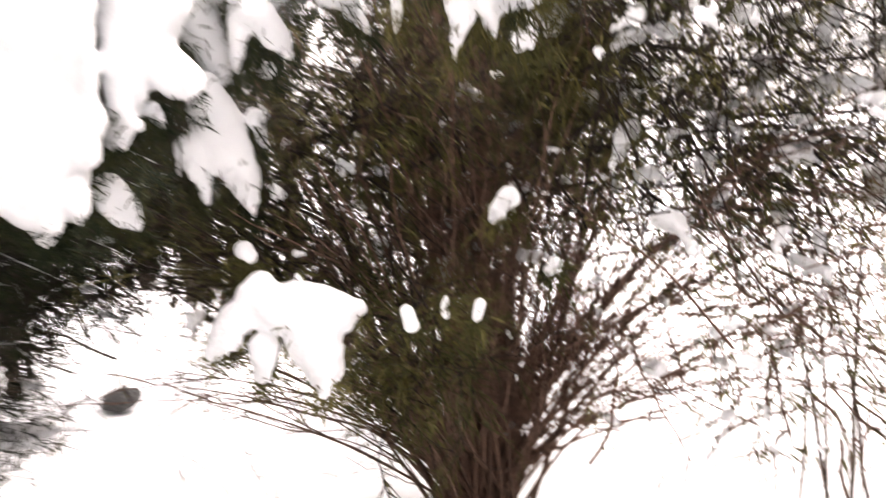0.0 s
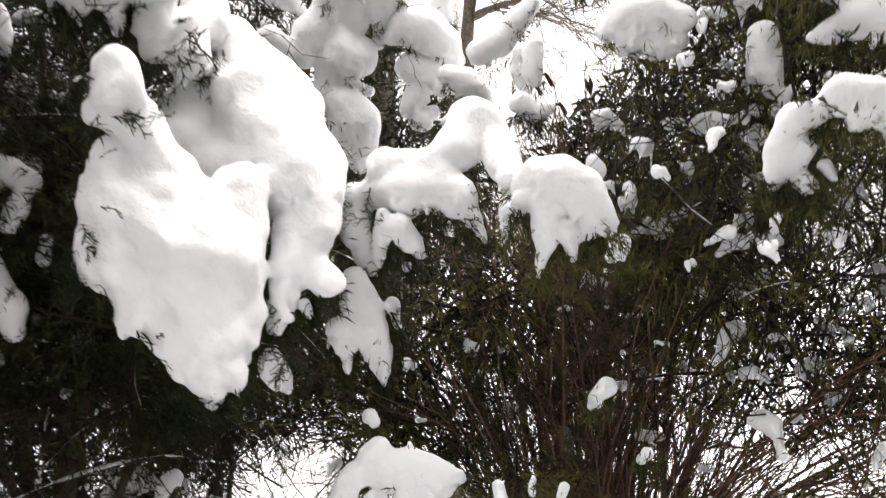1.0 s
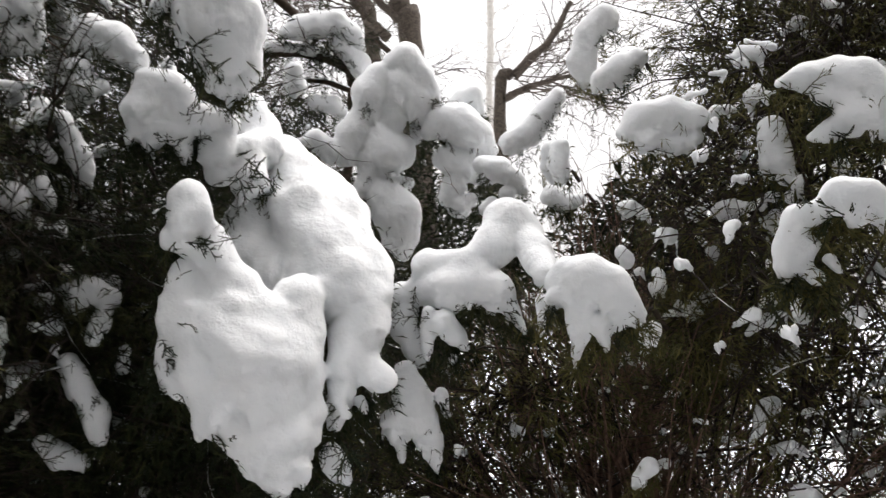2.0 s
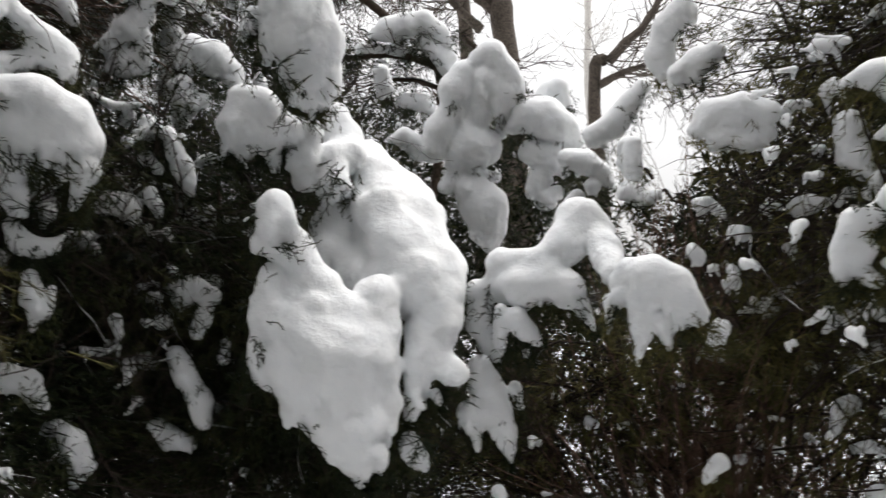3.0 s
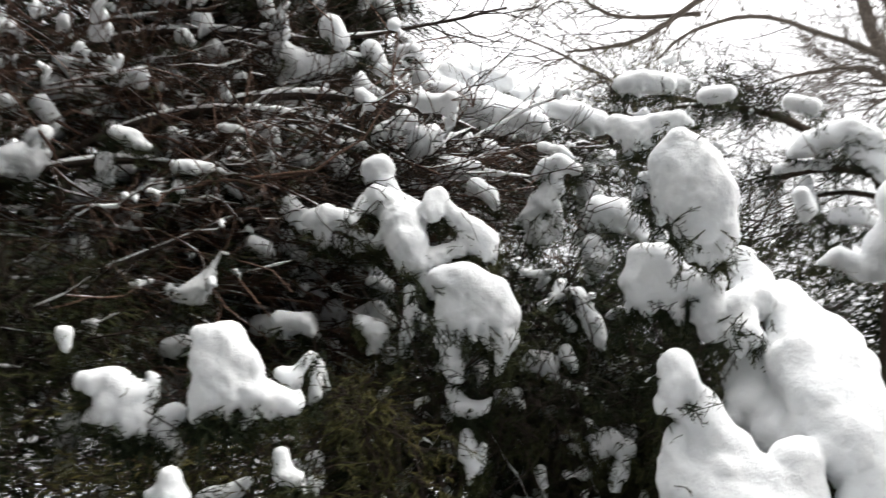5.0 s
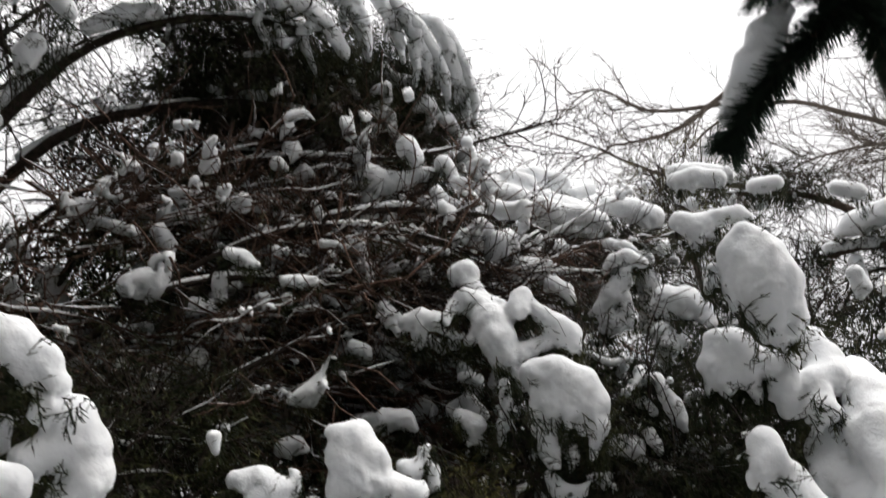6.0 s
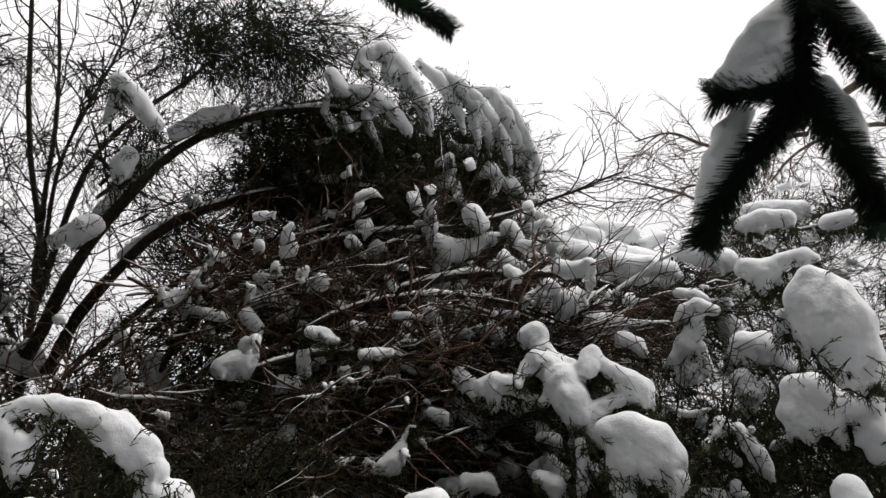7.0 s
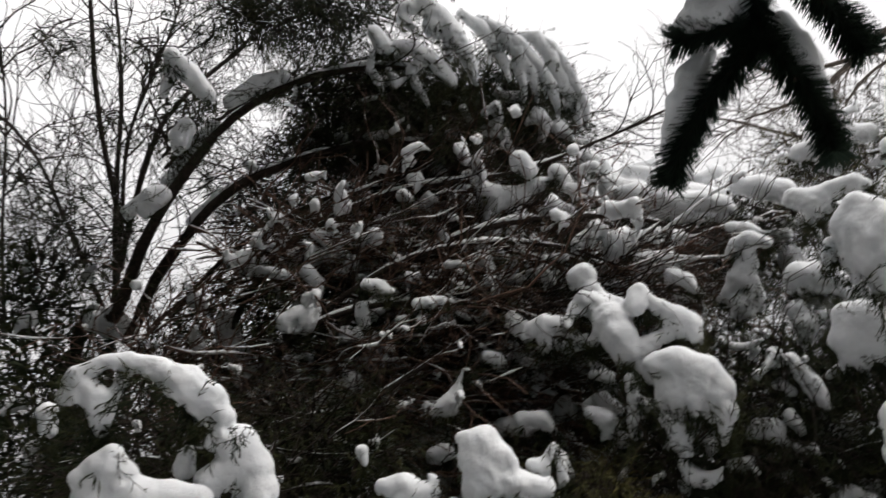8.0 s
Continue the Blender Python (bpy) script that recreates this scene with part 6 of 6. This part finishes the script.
# ---- boughs and foliage that carry the loads ----
HEARTS = np.array([(-1.7, 2.1, 1.5), (-2.1, 1.6, 2.2), (-2.1, 0.8, 1.6), (-2.0, 0.1, 1.5), (-2.1, -0.9, 1.7), (0.0, 2.72, 0.45), (1.2, 2.6, 1.9), (-3.0, 0.5, 4.0), (-1.4, 4.8, 2.6), (-3.0, 1.3, 3.2), (-3.2, -0.9, 3.6)])
OWNERS = [cedar, cedar, low_cedar, low_cedar, side_cedar, shrub, wide, bowed, rear, bowed, bowed]
under = {}
for number, c in enumerate(load_chains):
    c = np.array(c)
    h = int(((HEARTS - c[0, :3]) ** 2).sum(1).argmin())
    low = c[:, :3] - np.array([0, 0, 0.45]) * c[:, 3:]
    low = low - unit(CLEARING - low) * c[:, 3:] * 0.25
    first, last = (0, -1) if np.linalg.norm(low[0] - HEARTS[h]) < np.linalg.norm(low[-1] - HEARTS[h]) else (-1, 0)
    run = low if first == 0 else low[::-1]
    gap = np.linalg.norm(run[0] - HEARTS[h])
    away = run[0] + (HEARTS[h] - run[0]) / gap * min(gap * 0.8, 0.06)
    line = smooth_line(np.concatenate([[away], [(away + run[0]) / 2 + (0, 0, 0.04)], run]), 14)[None]
    owner = OWNERS[h]
    at = np.array(owner.location)
    if number in lead_chains:
        v, q = tubes(line, taper(1, 14, 0.009, 0.25), 6)
        part("bough", np_mesh("bough", local(v, at), q), TWIG, owner)
    for x, y, z, r in c:
        n = int(12 + 320 * r)
        p = rng.normal(size=(n, 3)) * np.array([0.75, 0.75, 0.5]) * r
        p = p + (x, y, z - r * 0.95) - unit(CLEARING - (x, y, z)) * r * 0.7
        under.setdefault(h, []).append(p)
for h, sets in under.items():
    p = np.concatenate(sets)
    p = p[clear_of_snow(p[:, None])]
    owner = OWNERS[h]
    at = np.array(owner.location)
    d = unit(rng.normal(size=p.shape) + np.array([0.2, -0.2, -0.9]))
    leaf = OLIVE if h in (5, 6) else LEAF
    v, q = tufts(p, d, rng.uniform(0.02, 0.052, len(p)), 6, 0.06)
    part("foliage", np_mesh("foliage", local(v, at), q, False), leaf, owner, kind="stuff")
    some = p[::9]
    v, q = sprigs(some, d[::9], rng.uniform(0.05, 0.12, len(some)), side=6)
    part("foliage", np_mesh("foliage", local(v, at), q), leaf, owner, kind="stuff")


# leafy tips that hang out in front of the snow
TIPS = [(-0.97, 1.71, 2.27), (-1.02, 1.46, 2.61), (-1.00, 1.49, 2.55), (-1.56, 0.77, 2.44), (-1.55, 0.82, 2.34), (-1.51, 0.91, 2.25), (-1.29, -0.76, 2.25), (-0.90, 1.56, 2.24), (-1.40, 1.02, 2.21), (-1.29, 1.47, 2.30), (-1.26, -1.07, 2.36), (-0.63, 1.56, 1.39), (-1.46, 0.06, 1.97), (-1.67, 0.48, 1.90), (-1.64, 0.70, 2.15)]
for tip in TIPS:
    p = np.array(tip) + rng.normal(0, 0.022, (7, 3))
    v, q = sprigs(p, unit(rng.normal(0, 0.55, p.shape) + np.array([0.25, -0.1, -0.7])), rng.uniform(0.05, 0.11, 7), 0.0019, 8, True)
    part("leaf_spray", np_mesh("leaf_spray", local(v, np.array(cedar.location)), q), LEAF, cedar, kind="stuff")


# curly leaf sprays that stick out below the loads
sprays = {}
for number, c in enumerate(load_chains):
    for x, y, z, r in c:
        if r < 0.022 or z < 1.2 or rng.random() > 0.55:
            continue
        to_open = unit(CLEARING - (x, y, z))
        below = np.array((x, y, z - r * 1.5)) + to_open * r * 0.3
        if (np.linalg.norm(NODES[:, :3] - below, axis=1) < NODES[:, 3] * 1.05).any():
            continue
        p = np.array((x, y, z - r * 1.1)) + to_open * r * 0.2 + rng.normal(0, 0.4, (6, 3)) * r * (1, 1, 0.3)
        h = int(((HEARTS - (x, y, z)) ** 2).sum(1).argmin())
        v, q = sprigs(p, unit(rng.normal(0, 0.6, p.shape) + to_open * 0.35 + np.array([0, 0, -0.6])), rng.uniform(0.04, 0.1, 6), 0.002, 7, True)
        sprays.setdefault(h, []).append((v, q))
for h, sets in sprays.items():
    v, q = joined(sets)
    part("foliage", np_mesh("foliage", local(v, np.array(OWNERS[h].location)), q), LEAF, OWNERS[h], kind="stuff")


# ---- small snow clots caught in the twigs ----
def clot_mesh(k, cells):
    r = np.random.default_rng(100 + k)
    n = r.integers(3, 7)
    p = np.cumsum(r.normal(0, 1, (n, 3)) * (0.5, 0.4, 0.3) + (0.75, 0, -0.1), 0)
    p -= p.mean(0)
    rad = r.uniform(0.3, 0.9, n) * np.linspace(1, r.uniform(0.3, 0.8), n)
    chains = [[(*a, c) for a, c in zip(p, rad)]]
    for m in range(r.integers(1, 4)):
        a = p[r.integers(0, n)]
        chains.append([(*a, 0.4), (a[0] + r.normal(0, 0.25), a[1] + r.normal(0, 0.25), a[2] - r.uniform(0.5, 1.5), 0.16)])
    v, q = snow_body(chains, 900 + 3 * k, cells=cells, cell_min=0.01, rough=0.3)
    me = np_mesh("snow_clot", v, q)
    me.materials.append(SNOW)
    return me


CLOTS = [clot_mesh(k, 16) for k in range(22)]
FAR_CLOTS = [clot_mesh(k, 8) for k in range(22)]
clot_places.sort(key=lambda c: np.linalg.norm(c[0] - CLEARING))
rest = []
for k, (p, d, grown) in enumerate(clot_places):
    s = (rng.uniform(0.01, 0.03) if k % 4 else rng.uniform(0.03, 0.06)) * grown
    away = np.linalg.norm(p - CLEARING)
    s = min(s, 0.028 if away < 2.7 else 0.04 if away < 3.1 else 1)
    m = Matrix.LocRotScale(p + (0, 0, s * 0.4), Euler((rng.normal(0, 0.2), rng.normal(0, 0.3), math.atan2(d[1], d[0]))), (s * rng.uniform(0.55, 1.05), s, s * rng.uniform(0.8, 1.2)))
    me = (CLOTS if k < 290 else FAR_CLOTS)[k % len(CLOTS)]
    if k < 290:
        ob = new("snow_clot", me)
        ob.matrix_world = m
        tagged(ob, "small white snow clot caught on a dark twig", "snow clot", "snow clots in the twigs")
        continue
    co = np.empty(len(me.vertices) * 3, np.float32)
    me.vertices.foreach_get("co", co)
    loops = np.empty(len(me.loops), np.int32)
    me.loops.foreach_get("vertex_index", loops)
    turn = np.array(m)
    rest.append((co.reshape(-1, 3) @ turn[:3, :3].T + turn[:3, 3], loops.reshape(-1, 4)))
me = np_mesh("snow_flecks", *joined(rest))
me.materials.append(SNOW)
tagged(new("snow_flecks", me), "scattered white snow flecks caught in far twigs", "snow", kind="stuff")


# ---- spruce overhead ----
def spruce_needles(lines, per, length, flare=0.55):
    p, d = off_lines(lines, per, 0.0, 0.0, 1.0)
    side = unit(np.cross(d, rng.normal(size=(per, 3))))
    way = unit(d * flare + side)
    tip = p + way * (length * rng.uniform(0.75, 1.15, per))[:, None]
    return tubes(np.stack([p, (p + tip) / 2 + d * length * 0.06, tip], 1), taper(per, 3, 0.0011, 0.35), 3)


at = np.array((2.1, -2.6, 0))
spruce = thing("spruce_tree", "dark spruce tree with snow-topped drooping twigs, its unseen copies added for shade", "tree", at)
trunk = smooth_line([(2.1, -2.6, -0.2), (2.12, -2.62, 3), (2.1, -2.6, 6), (2.1, -2.6, 9)], 20)[None]
v, q = tubes(trunk, taper(1, 20, 0.2, 0.15), 12)
part("trunk", np_mesh("trunk", local(v, at), q), STEM, spruce)
count = 150
zz = rng.uniform(1.6, 8.6, count)
aa = rng.uniform(0, 2 * math.pi, count)
toward = np.cos(aa - math.atan2(2.3, -1.4)) > 0.3
# Unseen upper boughs drawn longer over the clearing, to shade the near snow and ground.
reach = (9.2 - zz) * np.where(toward, 0.55, 0.32) * rng.uniform(0.8, 1.1, count)
keep = ~(toward & (zz < 4.2))
zz, aa, reach = zz[keep], aa[keep], reach[keep]
foot = np.stack([0 * zz + 2.1, 0 * zz - 2.6, zz], 1)
ways = np.stack([np.cos(aa), np.sin(aa), 0 * aa + 0.1], 1)
boughs = wander(foot, ways, reach, 8, 0.05, (0, 0, -0.06))
for k in range(len(boughs)):
    v, q = tubes(boughs[k:k + 1], taper(1, 8, 0.03, 0.2), 5)
    part("bough", np_mesh("bough", local(v, at), q), STEM, spruce)
p, d = off_lines(boughs, 5200, 0.8, 0.1)
v, q = tufts(p, unit(d + (0, 0, -0.5)), rng.uniform(0.16, 0.42, 5200), 9, 0.12)
part("foliage", np_mesh("foliage", local(v, at), q, False), NEEDLE, spruce, kind="stuff")

# Extra spruces, never in view, added to hold back sky light behind the camera.
for x, y, turn, size in ((-3.0, -5.2, 3.0, 0.95), (3.9, -0.4, 3.9, 0.9), (0.3, -4.4, 3.5, 1.0), (-1.2, -5.2, 2.1, 1.0), (4.6, -0.6, 2.2, 1.0), (4.9, -4.4, 3.5, 1.15), (4.4, 3.2, 4.4, 0.8), (1.2, -5.4, 5.2, 1.25), (6.6, 1.6, 1.7, 1.35), (4.3, -2.5, 0.9, 1.0)):
    copy_thing(spruce, Matrix.LocRotScale((x, y, 0), Euler((0, 0, turn)), (size, size, size)))

# the bough that hangs into view
TWIGS_NEAR = [
    [(0.521, -0.086, 2.520), (0.495, -0.083, 2.475), (0.473, -0.083, 2.427), (0.455, -0.082, 2.395), (0.443, -0.092, 2.366)],
    [(0.449, -0.085, 2.381), (0.427, -0.101, 2.353), (0.396, -0.125, 2.326), (0.364, -0.146, 2.296), (0.333, -0.161, 2.264), (0.307, -0.170, 2.235)],
    [(0.456, -0.081, 2.395), (0.456, -0.069, 2.351), (0.454, -0.045, 2.299), (0.450, -0.025, 2.250), (0.452, -0.027, 2.198)],
    [(0.452, -0.082, 2.389), (0.438, -0.109, 2.399), (0.417, -0.135, 2.406), (0.393, -0.162, 2.408)],
    [(0.516, -0.077, 2.507), (0.503, -0.039, 2.464), (0.515, -0.032, 2.398), (0.520, -0.014, 2.347), (0.521, 0.003, 2.307)],
    [(-0.092, -0.470, 3.037), (-0.105, -0.420, 3.008), (-0.105, -0.358, 2.986), (-0.110, -0.306, 2.959)],
]
CAPS_NEAR = [
    [(0.488, -0.093, 2.500, 0.0195), (0.464, -0.111, 2.468, 0.0284), (0.438, -0.125, 2.444, 0.0316), (0.411, -0.140, 2.433, 0.0213), (0.392, -0.156, 2.430, 0.0107)],
    [(0.454, -0.100, 2.440, 0.0254), (0.441, -0.092, 2.414, 0.0194)],
    [(0.389, -0.124, 2.392, 0.0138), (0.375, -0.140, 2.366, 0.0198), (0.358, -0.157, 2.329, 0.0203), (0.334, -0.164, 2.298, 0.0181), (0.314, -0.170, 2.270, 0.0098)],
    [(0.458, -0.048, 2.400, 0.0149), (0.461, -0.040, 2.357, 0.0190), (0.456, -0.024, 2.325, 0.0174), (0.454, -0.014, 2.287, 0.0129), (0.449, -0.002, 2.263, 0.0064)],
    [(0.511, -0.023, 2.496, 0.0135), (0.513, -0.013, 2.447, 0.0132), (0.522, -0.001, 2.418, 0.0087)],
]
BOUGH_NEAR = [(2.1, -2.6, 4.4), (1.6, -1.9, 4.3), (1.0, -1.1, 3.5), (0.521, -0.086, 2.520)]
fingers = np.stack([smooth_line(pts, 20) for pts in TWIGS_NEAR])
for k, line in enumerate(fingers):
    v, q = tubes(line[None], taper(1, 20, 0.006, 0.5), 6)
    twig = part("twig", np_mesh("twig", local(v, at), q), STEM, spruce)
    ln = np.linalg.norm(np.diff(line, axis=0), axis=1).sum()
    v, q = spruce_needles(line[None], int(ln * 8500), 0.036, 0.8)
    part("needles", np_mesh("needles", local(v, at), q), NEEDLE, twig, kind="stuff")
for k, chain in enumerate(CAPS_NEAR):
    v, q = snow_body([chain], 500 + k * 7, cells=44, cell_min=0.004, rough=0.12)
    base = v.mean(0)
    me = np_mesh("snow_load", v - base, q)
    me.materials.append(SNOW)
    ob = new("snow_load", me)
    ob.location = base
    tagged(ob, "grey-white snow strip lying on a hanging spruce twig", "snow load", "snow on the spruce twigs")
main_bough = smooth_line(BOUGH_NEAR, 16)[None]
v, q = tubes(main_bough, taper(1, 16, 0.03, 0.25), 8)
part("bough", np_mesh("bough", local(v, at), q), STEM, spruce)


# ---- small things in the snow ----
def rock(at, size):
    bm = bmesh.new()
    bmesh.ops.create_icosphere(bm, subdivisions=3, radius=size)
    for v in bm.verts:
        v.co.z *= 0.6
        v.co *= 1 + 0.22 * noise.noise(v.co * (2.2 / size))
    me = bpy.data.meshes.new("rock")
    bm.to_mesh(me)
    bm.free()
    me.materials.append(ROCK)
    ob = new("rock", me)
    ob.location = at
    tagged(ob, "dark bare rock poking out of the snow", "rock")


rock((-1.93, 4.3, 0.02), 0.11)
for x, y in ((-1.2, 3.1), (-0.95, 3.0), (-0.75, 2.85), (-1.35, 2.95)):
    weed = thing("weed", "thin dry weed stalks standing in the snow", "weed", (x, y, 0), "dry weeds")
    for k in range(4):
        line = wander(np.array([[x, y, -0.02]]) + rng.normal(0, 0.02, (1, 3)) * (1, 1, 0), [(rng.normal(0, 0.25), rng.normal(0, 0.25), 1)], rng.uniform(0.25, 0.5), 8, 0.1)
        v, q = tubes(line, taper(1, 8, 0.0022, 0.4), 5)
        part("stalk", np_mesh("stalk", local(v, (x, y, 0)), q), TWIG, weed)
